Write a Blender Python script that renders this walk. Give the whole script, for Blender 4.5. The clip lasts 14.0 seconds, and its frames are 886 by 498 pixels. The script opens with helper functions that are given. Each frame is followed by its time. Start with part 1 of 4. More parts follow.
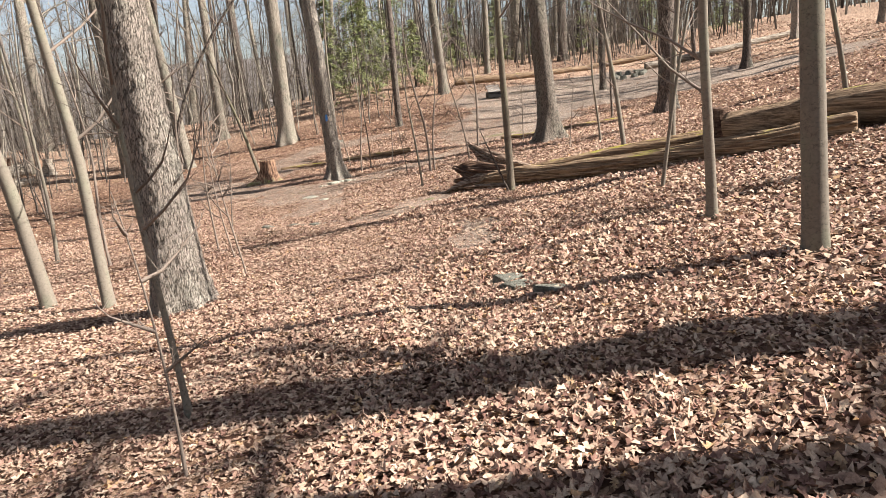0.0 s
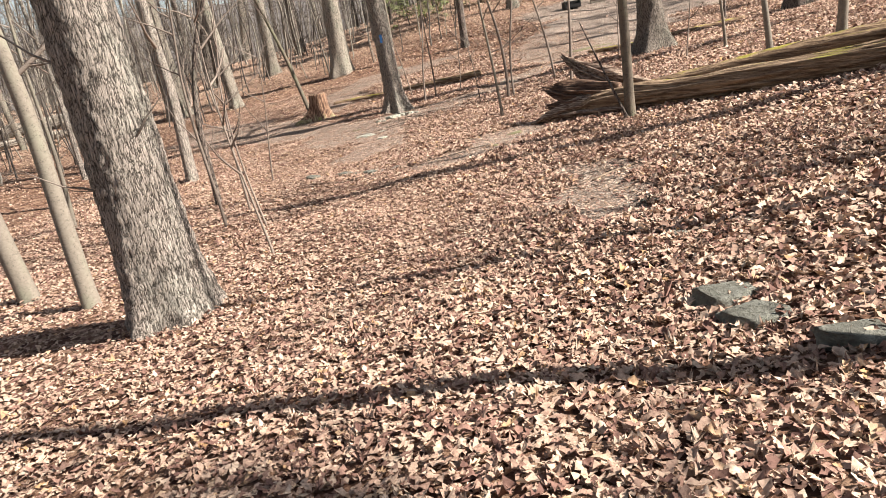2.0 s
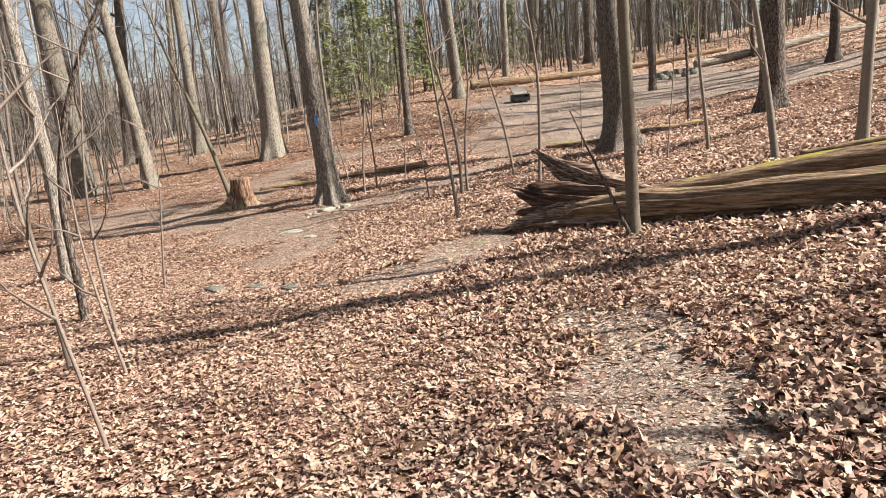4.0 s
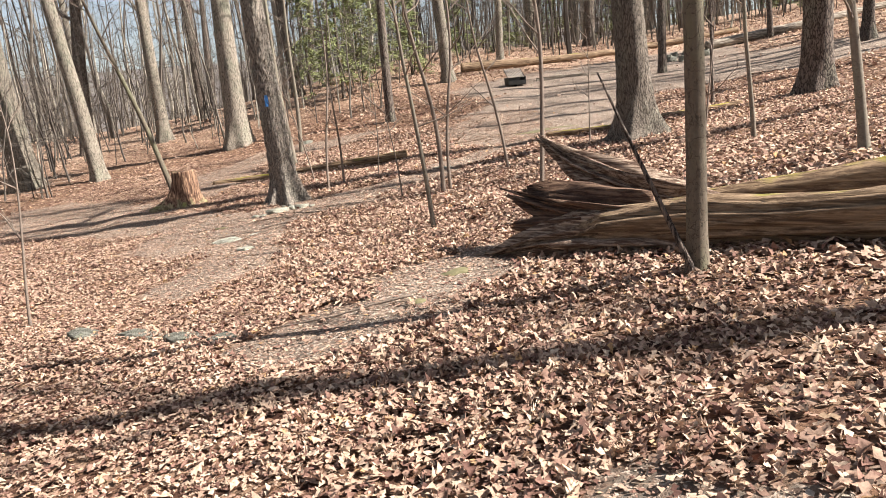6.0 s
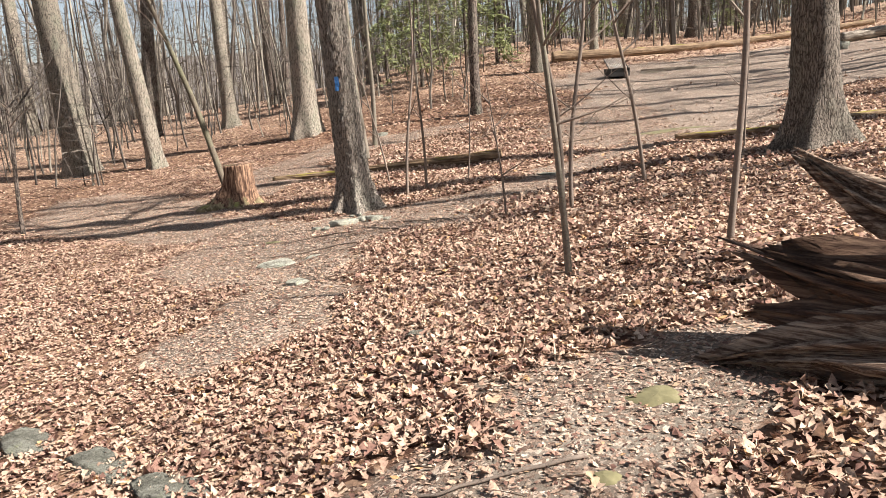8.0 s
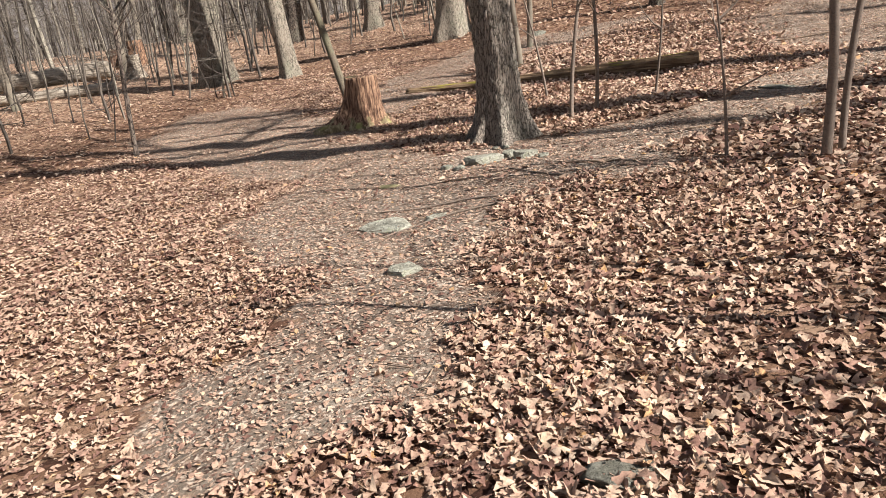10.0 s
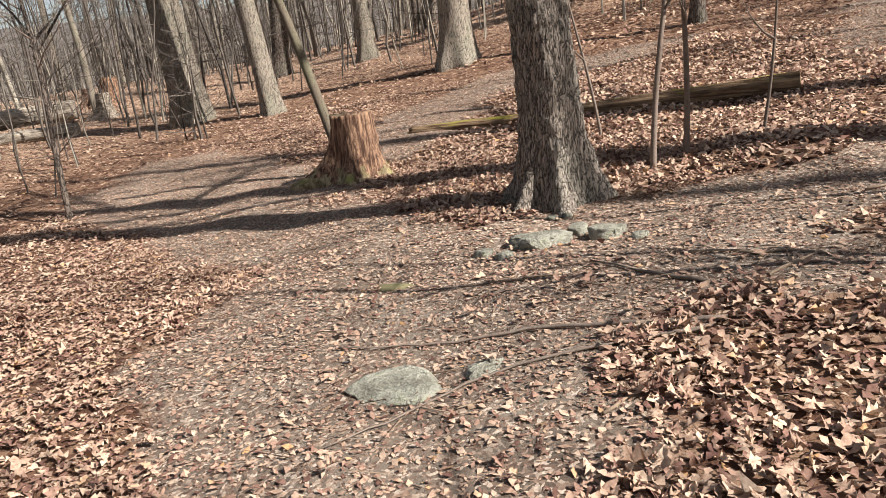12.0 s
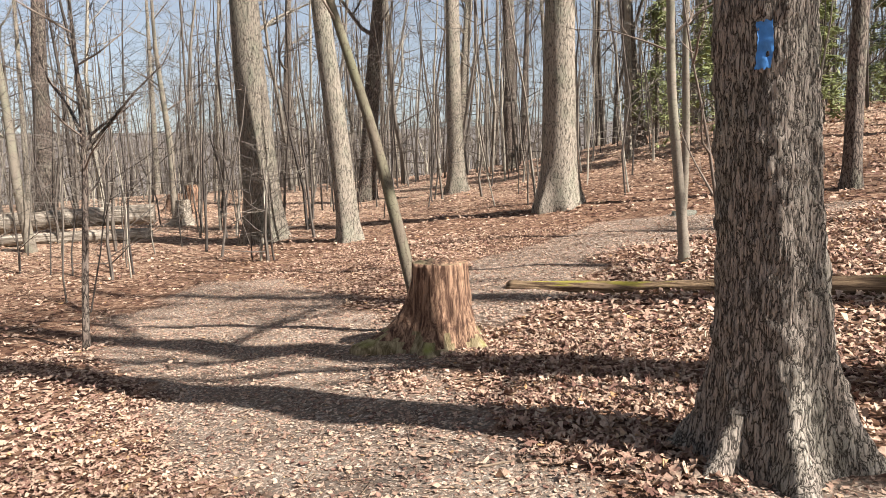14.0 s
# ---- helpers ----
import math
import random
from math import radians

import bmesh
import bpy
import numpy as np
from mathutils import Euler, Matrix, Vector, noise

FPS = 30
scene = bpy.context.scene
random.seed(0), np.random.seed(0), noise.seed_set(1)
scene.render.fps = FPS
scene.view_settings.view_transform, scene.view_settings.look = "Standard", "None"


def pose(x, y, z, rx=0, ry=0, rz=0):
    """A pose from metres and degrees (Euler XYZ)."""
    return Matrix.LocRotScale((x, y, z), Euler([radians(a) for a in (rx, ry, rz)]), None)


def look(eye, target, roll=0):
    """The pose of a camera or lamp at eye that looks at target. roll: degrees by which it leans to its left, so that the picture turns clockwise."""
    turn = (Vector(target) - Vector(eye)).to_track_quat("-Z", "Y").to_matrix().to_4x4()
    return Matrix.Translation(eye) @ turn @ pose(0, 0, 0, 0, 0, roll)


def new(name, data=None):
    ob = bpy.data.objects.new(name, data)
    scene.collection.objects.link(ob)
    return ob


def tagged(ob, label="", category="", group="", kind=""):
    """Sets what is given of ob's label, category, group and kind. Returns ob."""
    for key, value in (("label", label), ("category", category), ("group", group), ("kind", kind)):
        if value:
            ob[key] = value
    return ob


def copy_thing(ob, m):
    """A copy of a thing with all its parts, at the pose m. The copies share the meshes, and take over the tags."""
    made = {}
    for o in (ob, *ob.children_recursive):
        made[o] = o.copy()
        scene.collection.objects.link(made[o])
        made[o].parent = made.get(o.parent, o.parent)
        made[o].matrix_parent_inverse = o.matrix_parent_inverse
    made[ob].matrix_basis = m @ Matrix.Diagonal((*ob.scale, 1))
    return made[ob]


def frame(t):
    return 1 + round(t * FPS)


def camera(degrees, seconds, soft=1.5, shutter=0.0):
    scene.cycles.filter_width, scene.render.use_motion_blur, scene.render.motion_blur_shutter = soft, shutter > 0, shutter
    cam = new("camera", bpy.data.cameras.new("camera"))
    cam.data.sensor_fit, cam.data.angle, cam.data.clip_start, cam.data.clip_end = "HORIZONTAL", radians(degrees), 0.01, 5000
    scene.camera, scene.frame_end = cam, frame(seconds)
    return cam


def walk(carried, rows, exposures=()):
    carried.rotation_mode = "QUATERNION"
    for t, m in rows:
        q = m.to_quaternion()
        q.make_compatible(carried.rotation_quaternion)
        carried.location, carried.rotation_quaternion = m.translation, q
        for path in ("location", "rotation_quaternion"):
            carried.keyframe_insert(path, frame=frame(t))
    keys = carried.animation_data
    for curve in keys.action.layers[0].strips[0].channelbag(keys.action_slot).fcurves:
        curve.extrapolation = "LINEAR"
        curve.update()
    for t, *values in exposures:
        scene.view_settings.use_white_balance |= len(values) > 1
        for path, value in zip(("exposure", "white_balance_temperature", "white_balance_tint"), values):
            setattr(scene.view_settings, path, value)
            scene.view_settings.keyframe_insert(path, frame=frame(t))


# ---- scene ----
cam = camera(64.7, 14.0, soft=0.6)
PATH = [
    (0, (0.000, 0.000, 1.350), (-0.102, 1.945, 0.894), -5.39),
    (0.5, (-0.263, 0.911, 1.285), (-0.402, 2.866, 0.889), -9.15),
    (1, (-0.383, 1.602, 1.210), (-0.633, 3.534, 0.757), -9.12),
    (1.5, (-0.543, 2.354, 1.099), (-0.857, 4.269, 0.617), -8.07),
    (2, (-0.546, 3.154, 0.986), (-0.855, 5.029, 0.362), -9.17),
    (2.5, (-0.744, 3.872, 0.956), (-1.013, 5.777, 0.408), -8.32),
    (3, (-0.805, 4.563, 0.920), (-1.000, 6.507, 0.489), -6.59),
    (3.5, (-0.935, 5.169, 0.910), (-1.063, 7.129, 0.533), -5.92),
    (3.7, (-0.955, 5.404, 0.897), (-1.070, 7.361, 0.501), -5.80),
    (5.8, (-0.853, 8.257, 0.662), (-0.908, 10.204, 0.209), -6.08),
    (6, (-0.778, 8.546, 0.621), (-0.864, 10.494, 0.174), -5.55),
    (6.5, (-0.900, 9.240, 0.603), (-1.067, 11.192, 0.204), -5.62),
    (7, (-0.986, 9.956, 0.528), (-1.200, 11.888, 0.056), -6.05),
    (7.2, (-1.105, 10.212, 0.572), (-1.328, 12.146, 0.115), -4.96),
    (9.3, (-1.883, 12.994, 0.444), (-2.323, 14.892, -0.007), -4.60),
    (9.5, (-1.968, 13.236, 0.424), (-2.491, 15.107, -0.051), -4.77),
    (10, (-2.045, 13.837, 0.419), (-2.732, 15.588, -0.260), -6.15),
    (10.5, (-2.151, 14.414, 0.379), (-2.942, 16.113, -0.320), -5.14),
    (11, (-2.461, 15.012, 0.329), (-3.240, 16.732, -0.330), -6.27),
    (11.5, (-2.882, 15.684, 0.251), (-3.626, 17.452, -0.314), -5.51),
    (12, (-3.174, 16.238, 0.195), (-3.855, 18.021, -0.401), -7.14),
    (12.5, (-3.354, 16.718, 0.199), (-3.879, 18.564, -0.365), -6.64),
    (13, (-3.644, 17.183, 0.150), (-4.002, 19.088, -0.343), -5.47),
    (13.5, (-3.896, 17.685, 0.130), (-4.302, 19.610, -0.230), -3.59),
    (14, (-4.206, 18.067, 0.198), (-5.069, 19.857, -0.023), -1.74),
]
walk(cam, [(t, look(eye, target, roll)) for t, eye, target, roll in PATH],
     exposures=[(0, 1.54), (3.5, 1.5), (6.5, 1.58), (7.2, 1.54), (9.5, 1.34), (10.5, 1.12), (12.5, 1.16), (13.5, 1.3), (14, 1.48)])

# ---- world and sun ----
SUN_AZ, SUN_EL = radians(-7.5), radians(41.0)      # the sun stands over +x
world = bpy.data.worlds.new("sky")
scene.world = world
world.use_nodes = True
wn = world.node_tree.nodes
sky = wn.new("ShaderNodeTexSky")
sky.sky_type, sky.sun_disc = "NISHITA", False
sky.sun_elevation, sky.sun_rotation = SUN_EL, radians(90) - SUN_AZ
sky.air_density, sky.dust_density, sky.ozone_density = 1.0, 1.0, 2.0
wn["Background"].inputs["Strength"].default_value = 0.05
thin_cloud = wn.new("ShaderNodeHueSaturation")
thin_cloud.inputs["Saturation"].default_value, thin_cloud.inputs["Value"].default_value = 0.6, 0.98
world.node_tree.links.new(sky.outputs[0], thin_cloud.inputs["Color"])
world.node_tree.links.new(thin_cloud.outputs[0], wn["Background"].inputs["Color"])
sun = new("sun", bpy.data.lights.new("sun", "SUN"))
sun.data.energy, sun.data.angle, sun.data.color = 5.0, radians(0.53), (1.0, 0.955, 0.92)
sun.matrix_world = look((40 * math.cos(SUN_AZ), 40 * math.sin(SUN_AZ), 40 * math.tan(SUN_EL)), (0, 0, 0))


# ---- materials ----
def material(name, rough=0.85, spec=0.25):
    m = bpy.data.materials.new(name)
    m.use_nodes = True
    b = m.node_tree.nodes["Principled BSDF"]
    b.inputs["Roughness"].default_value = rough
    b.inputs["Specular IOR Level"].default_value = spec
    return m, m.node_tree.nodes, m.node_tree.links, b


def node(nodes, links, kind, ins=None, **props):
    n = nodes.new(kind)
    for k, v in props.items():
        setattr(n, k, v)
    for k, v in (ins or {}).items():
        if hasattr(v, "is_linked"):
            links.new(v, n.inputs[k])
        else:
            n.inputs[k].default_value = v
    return n


def ramp(nodes, links, fac, stops, mode="LINEAR"):
    n = nodes.new("ShaderNodeValToRGB")
    n.color_ramp.interpolation = mode
    e = n.color_ramp.elements
    while len(e) < len(stops):
        e.new(0.5)
    for el, (p, c) in zip(e, stops):
        el.position = p
        el.color = (*c, 1) if len(c) == 3 else c
    links.new(fac, n.inputs[0])
    return n.outputs[0]


def mix(nodes, links, fac, a, b, blend="MIX"):
    n = nodes.new("ShaderNodeMix")
    n.data_type, n.blend_type = "RGBA", blend
    for sock, v in ((n.inputs[0], fac), (n.inputs[6], a), (n.inputs[7], b)):
        if hasattr(v, "is_linked"):
            links.new(v, sock)
        else:
            sock.default_value = v if not isinstance(v, tuple) else (*v, 1)[:4]
    return n.outputs[2]


def stretched(nodes, links, scale, coord="Object"):
    tc = nodes.new("ShaderNodeTexCoord")
    mp = node(nodes, links, "ShaderNodeMapping", {"Vector": tc.outputs[coord]})
    mp.inputs["Scale"].default_value = scale
    return mp.outputs[0]


def bark(name, light, dark, lichen, plates=(17, 17, 4.2), depth=0.8, lichen_amount=0.55, cut=0.13):
    """Bark of upright plates parted by dark cracks that wander, with lichen in patches."""
    m, n, l, b = material(name, 0.9, 0.15)
    v = stretched(n, l, plates)
    oi = n.new("ShaderNodeObjectInfo")
    shift = node(n, l, "ShaderNodeMath", {0: oi.outputs["Random"], 1: 40.0}, operation="MULTIPLY")
    v = node(n, l, "ShaderNodeVectorMath", {0: v, 1: shift.outputs[0]}, operation="ADD").outputs[0]
    sway = node(n, l, "ShaderNodeTexNoise", {"Vector": v, "Scale": 0.9, "Detail": 4.0, "Roughness": 0.6})
    off = node(n, l, "ShaderNodeVectorMath", {0: sway.outputs["Color"]}, operation="SCALE")
    off.inputs["Scale"].default_value = 2.6
    vv = node(n, l, "ShaderNodeVectorMath", {0: v, 1: off.outputs[0]}, operation="ADD").outputs[0]
    cell = node(n, l, "ShaderNodeTexVoronoi", {"Vector": vv, "Scale": 1.0}, feature="DISTANCE_TO_EDGE")
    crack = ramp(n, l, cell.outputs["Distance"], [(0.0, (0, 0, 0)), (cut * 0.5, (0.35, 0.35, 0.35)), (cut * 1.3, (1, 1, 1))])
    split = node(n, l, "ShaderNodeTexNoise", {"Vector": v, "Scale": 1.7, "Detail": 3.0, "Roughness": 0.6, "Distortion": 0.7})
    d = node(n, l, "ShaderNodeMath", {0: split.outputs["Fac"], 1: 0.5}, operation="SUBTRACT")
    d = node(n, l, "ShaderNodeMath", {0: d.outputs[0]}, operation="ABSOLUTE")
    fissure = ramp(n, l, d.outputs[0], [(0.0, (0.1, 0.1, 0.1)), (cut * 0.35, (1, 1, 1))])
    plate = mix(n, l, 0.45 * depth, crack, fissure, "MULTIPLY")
    fine = node(n, l, "ShaderNodeTexNoise", {"Vector": v, "Scale": 3.5, "Detail": 7.0, "Roughness": 0.75})
    big = node(n, l, "ShaderNodeTexNoise", {"Vector": stretched(n, l, (1.6, 1.6, 0.8)), "Scale": 1.6, "Detail": 5.0, "Roughness": 0.65})
    tone = mix(n, l, ramp(n, l, fine.outputs["Fac"], [(0.25, (0, 0, 0)), (0.75, (1, 1, 1))]), dark, light)
    tone = mix(n, l, ramp(n, l, big.outputs["Fac"], [(0.48, (0, 0, 0)), (0.66, (lichen_amount,) * 3)]), tone, lichen)
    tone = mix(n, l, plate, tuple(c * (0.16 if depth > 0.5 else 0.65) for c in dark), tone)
    hs = node(n, l, "ShaderNodeHueSaturation", {"Color": tone})
    l.new(node(n, l, "ShaderNodeMapRange", {"Value": oi.outputs["Random"], "To Min": 0.8, "To Max": 1.2}).outputs[0], hs.inputs["Value"])
    l.new(hs.outputs[0], b.inputs["Base Color"])
    dome = ramp(n, l, cell.outputs["Distance"], [(0.0, (0, 0, 0)), (cut * 1.6, (0.8, 0.8, 0.8)), (0.6, (1, 1, 1))])
    hgt = node(n, l, "ShaderNodeMath", {0: fine.outputs["Fac"], 1: 0.35, 2: mix(n, l, 0.35 * depth, dome, fissure, "MULTIPLY")}, operation="MULTIPLY_ADD")
    bump = node(n, l, "ShaderNodeBump", {"Height": hgt.outputs[0], "Strength": depth, "Distance": 0.021})
    l.new(bump.outputs[0], b.inputs["Normal"])
    return m


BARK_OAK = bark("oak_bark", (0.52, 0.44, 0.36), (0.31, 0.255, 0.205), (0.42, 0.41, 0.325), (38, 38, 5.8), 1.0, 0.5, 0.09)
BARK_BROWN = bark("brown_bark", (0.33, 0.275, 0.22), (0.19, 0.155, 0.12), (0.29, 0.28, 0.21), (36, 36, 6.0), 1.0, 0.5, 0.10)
BARK_PALE = bark("pale_bark", (0.37, 0.315, 0.245), (0.19, 0.16, 0.125), (0.21, 0.205, 0.15), (22, 22, 4.5), 0.7, 0.8, 0.07)
BARK_DARK = bark("dark_bark", (0.27, 0.215, 0.17), (0.12, 0.09, 0.075), (0.24, 0.245, 0.18), (20, 20, 6.0), 0.7)
BARK_SMOOTH = bark("smooth_bark", (0.23, 0.195, 0.15), (0.13, 0.108, 0.083), (0.19, 0.19, 0.13), (9, 9, 12.0), 0.2, 0.7, 0.02)
BARK_TWIG = bark("twig_bark", (0.26, 0.205, 0.16), (0.13, 0.10, 0.08), (0.22, 0.19, 0.15), (20, 20, 20.0), 0.1, 0.3, 0.02)


def far_bark():
    """Bark of the woods far off: one tone a stem, from pale to nearly black."""
    m, n, l, b = material("far_bark", 0.95, 0.1)
    tone = node(n, l, "ShaderNodeAttribute", attribute_name="tone")
    g = node(n, l, "ShaderNodeTexNoise", {"Vector": stretched(n, l, (5, 5, 1.2)), "Scale": 1.0, "Detail": 5.0, "Roughness": 0.7})
    col = ramp(n, l, tone.outputs["Fac"], [(0.0, (0.05, 0.042, 0.036)), (0.5, (0.12, 0.10, 0.082)), (0.8, (0.20, 0.175, 0.14)), (1.0, (0.34, 0.305, 0.24))])
    col = mix(n, l, 0.6, col, ramp(n, l, g.outputs["Fac"], [(0.3, (0.5, 0.5, 0.5)), (0.7, (1.3, 1.3, 1.3))]), "MULTIPLY")
    l.new(col, b.inputs["Base Color"])
    return m


BARK_FAR = far_bark()
BARK_MOSSY = bark("mossy_bark", (0.17, 0.138, 0.10), (0.095, 0.075, 0.055), (0.145, 0.138, 0.085), (12, 12, 8.0), 0.3, 0.9, 0.03)


def litter_material():
    """Trodden earth with fragments of leaves, and under the leaves a mat with painted gap shade."""
    m, n, l, b = material("leaf_mat_and_earth", 0.95, 0.1)
    pos = n.new("ShaderNodeNewGeometry").outputs["Position"]
    wob = node(n, l, "ShaderNodeTexNoise", {"Vector": pos, "Scale": 9.0, "Detail": 4.0})
    off = node(n, l, "ShaderNodeVectorMath", {0: wob.outputs["Color"]}, operation="SCALE")
    off.inputs["Scale"].default_value = 0.12
    p2 = node(n, l, "ShaderNodeVectorMath", {0: pos, 1: off.outputs[0]}, operation="ADD").outputs[0]
    cell = node(n, l, "ShaderNodeTexVoronoi", {"Vector": p2, "Scale": 13.0})
    edge = node(n, l, "ShaderNodeTexVoronoi", {"Vector": p2, "Scale": 13.0}, feature="DISTANCE_TO_EDGE")
    sep = n.new("ShaderNodeSeparateColor")
    l.new(cell.outputs["Color"], sep.inputs[0])
    leaf = ramp(n, l, sep.outputs[0], [(0.0, (0.10, 0.055, 0.04)), (0.25, (0.24, 0.145, 0.10)), (0.5, (0.40, 0.265, 0.18)), (0.8, (0.54, 0.39, 0.27)), (1.0, (0.66, 0.51, 0.37))])
    grain = node(n, l, "ShaderNodeTexNoise", {"Vector": pos, "Scale": 60.0, "Detail": 6.0, "Roughness": 0.75})
    leaf = mix(n, l, 0.55, leaf, ramp(n, l, grain.outputs["Fac"], [(0.25, (0.3, 0.3, 0.3)), (0.75, (1.25, 1.2, 1.15))]), "MULTIPLY")
    leaf = mix(n, l, ramp(n, l, edge.outputs["Distance"], [(0.0, (0.65, 0.65, 0.65)), (0.06, (0, 0, 0))]), leaf, (0.05, 0.03, 0.02))
    # mat darkened near the trail: painted shade in the gaps between leaves
    under = node(n, l, "ShaderNodeAttribute", attribute_name="gap_shade")
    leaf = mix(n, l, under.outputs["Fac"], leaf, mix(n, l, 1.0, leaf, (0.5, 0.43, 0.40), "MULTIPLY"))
    chips = node(n, l, "ShaderNodeTexVoronoi", {"Vector": p2, "Scale": 55.0})
    sep2 = n.new("ShaderNodeSeparateColor")
    l.new(chips.outputs["Color"], sep2.inputs[0])
    chip = ramp(n, l, sep2.outputs[1], [(0.0, (0.09, 0.055, 0.04)), (0.4, (0.24, 0.16, 0.115)), (0.7, (0.42, 0.31, 0.23)), (1.0, (0.70, 0.58, 0.46))])
    patch = node(n, l, "ShaderNodeTexNoise", {"Vector": pos, "Scale": 1.4, "Detail": 5.0, "Roughness": 0.6})
    soil = ramp(n, l, patch.outputs["Fac"], [(0.3, (0.12, 0.09, 0.068)), (0.55, (0.205, 0.165, 0.127)), (0.75, (0.30, 0.262, 0.21))])
    soil = mix(n, l, ramp(n, l, sep2.outputs[0], [(0.3, (0, 0, 0)), (0.6, (0.85, 0.85, 0.85))]), soil, chip)
    soil = mix(n, l, 0.5, soil, ramp(n, l, grain.outputs["Fac"], [(0.25, (0.4, 0.4, 0.4)), (0.75, (1.2, 1.2, 1.2))]), "MULTIPLY")
    bare = node(n, l, "ShaderNodeAttribute", attribute_name="bare")
    ragged = node(n, l, "ShaderNodeTexNoise", {"Vector": pos, "Scale": 5.0, "Detail": 5.0, "Roughness": 0.7})
    add = node(n, l, "ShaderNodeMath", {0: ragged.outputs["Fac"], 1: bare.outputs["Fac"]}, operation="ADD")
    fac = ramp(n, l, add.outputs[0], [(0.78, (0, 0, 0)), (1.0, (1, 1, 1))])
    col = mix(n, l, fac, leaf, soil)
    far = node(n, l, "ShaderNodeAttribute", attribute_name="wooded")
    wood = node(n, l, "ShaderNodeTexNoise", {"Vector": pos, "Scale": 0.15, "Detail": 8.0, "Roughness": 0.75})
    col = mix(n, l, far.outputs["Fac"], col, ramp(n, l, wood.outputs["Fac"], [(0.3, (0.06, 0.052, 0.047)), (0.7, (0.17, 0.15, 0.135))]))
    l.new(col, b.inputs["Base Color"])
    hh = node(n, l, "ShaderNodeMath", {0: grain.outputs["Fac"], 1: sep.outputs[1]}, operation="ADD")
    bump = node(n, l, "ShaderNodeBump", {"Height": hh.outputs[0], "Strength": 0.7, "Distance": 0.02})
    l.new(bump.outputs[0], b.inputs["Normal"])
    return m


def leaf_material(name, shade=1.0, single=False):
    m, n, l, b = material(name, 0.8, 0.12)
    geo = n.new("ShaderNodeNewGeometry")
    pick = n.new("ShaderNodeObjectInfo").outputs["Random"] if single else geo.outputs["Random Per Island"]
    col = ramp(n, l, pick, [(0.0, (0.13, 0.07, 0.055)), (0.16, (0.25, 0.145, 0.11)), (0.36, (0.37, 0.245, 0.18)), (0.58, (0.45, 0.31, 0.225)),
                            (0.78, (0.51, 0.37, 0.272)), (0.95, (0.58, 0.45, 0.335)), (1.0, (0.45, 0.27, 0.13))])
    spot = node(n, l, "ShaderNodeTexNoise", {"Vector": geo.outputs["Position"], "Scale": 55.0, "Detail": 6.0, "Roughness": 0.7})
    col = mix(n, l, 0.85, col, ramp(n, l, spot.outputs["Fac"], [(0.3, (0.38, 0.32, 0.30)), (0.47, (0.88, 0.85, 0.82)), (0.68, (1.25, 1.23, 1.2))]), "MULTIPLY")
    hs = node(n, l, "ShaderNodeHueSaturation", {"Color": col, "Value": shade})
    l.new(hs.outputs[0], b.inputs["Base Color"])
    tr = node(n, l, "ShaderNodeBsdfTranslucent", {"Color": hs.outputs[0]})
    mx = node(n, l, "ShaderNodeMixShader", {0: 0.12, 1: b.outputs[0], 2: tr.outputs[0]})
    bump = node(n, l, "ShaderNodeBump", {"Height": spot.outputs["Fac"], "Strength": 0.3, "Distance": 0.006})
    l.new(bump.outputs[0], b.inputs["Normal"])
    l.new(mx.outputs[0], n["Material Output"].inputs[0])
    return m


def dead_wood(name, light, dark, moss, moss_level, scale=(1.2, 16, 16)):
    """Decayed wood with grain along local x, and moss on what faces the sky."""
    m, n, l, b = material(name, 0.9, 0.15)
    v = stretched(n, l, scale)
    g = node(n, l, "ShaderNodeTexNoise", {"Vector": v, "Scale": 1.6, "Detail": 8.0, "Roughness": 0.72, "Distortion": 0.4})
    g2 = node(n, l, "ShaderNodeTexNoise", {"Vector": stretched(n, l, (1, 1, 1)), "Scale": 2.2, "Detail": 5.0})
    col = ramp(n, l, g.outputs["Fac"], [(0.3, tuple(c * 0.3 for c in dark)), (0.45, dark), (0.6, light), (0.75, tuple(min(1, c * 1.35) for c in light))])
    nz = n.new("ShaderNodeSeparateXYZ")
    l.new(n.new("ShaderNodeNewGeometry").outputs["Normal"], nz.inputs[0])
    up = node(n, l, "ShaderNodeMath", {0: nz.outputs[2], 1: g2.outputs["Fac"]}, operation="MULTIPLY")
    col = mix(n, l, ramp(n, l, up.outputs[0], [(moss_level, (0, 0, 0)), (moss_level + 0.12, (0.9, 0.9, 0.9))]), col, moss)
    l.new(col, b.inputs["Base Color"])
    bump = node(n, l, "ShaderNodeBump", {"Height": g.outputs["Fac"], "Strength": 0.9, "Distance": 0.03})
    l.new(bump.outputs[0], b.inputs["Normal"])
    return m


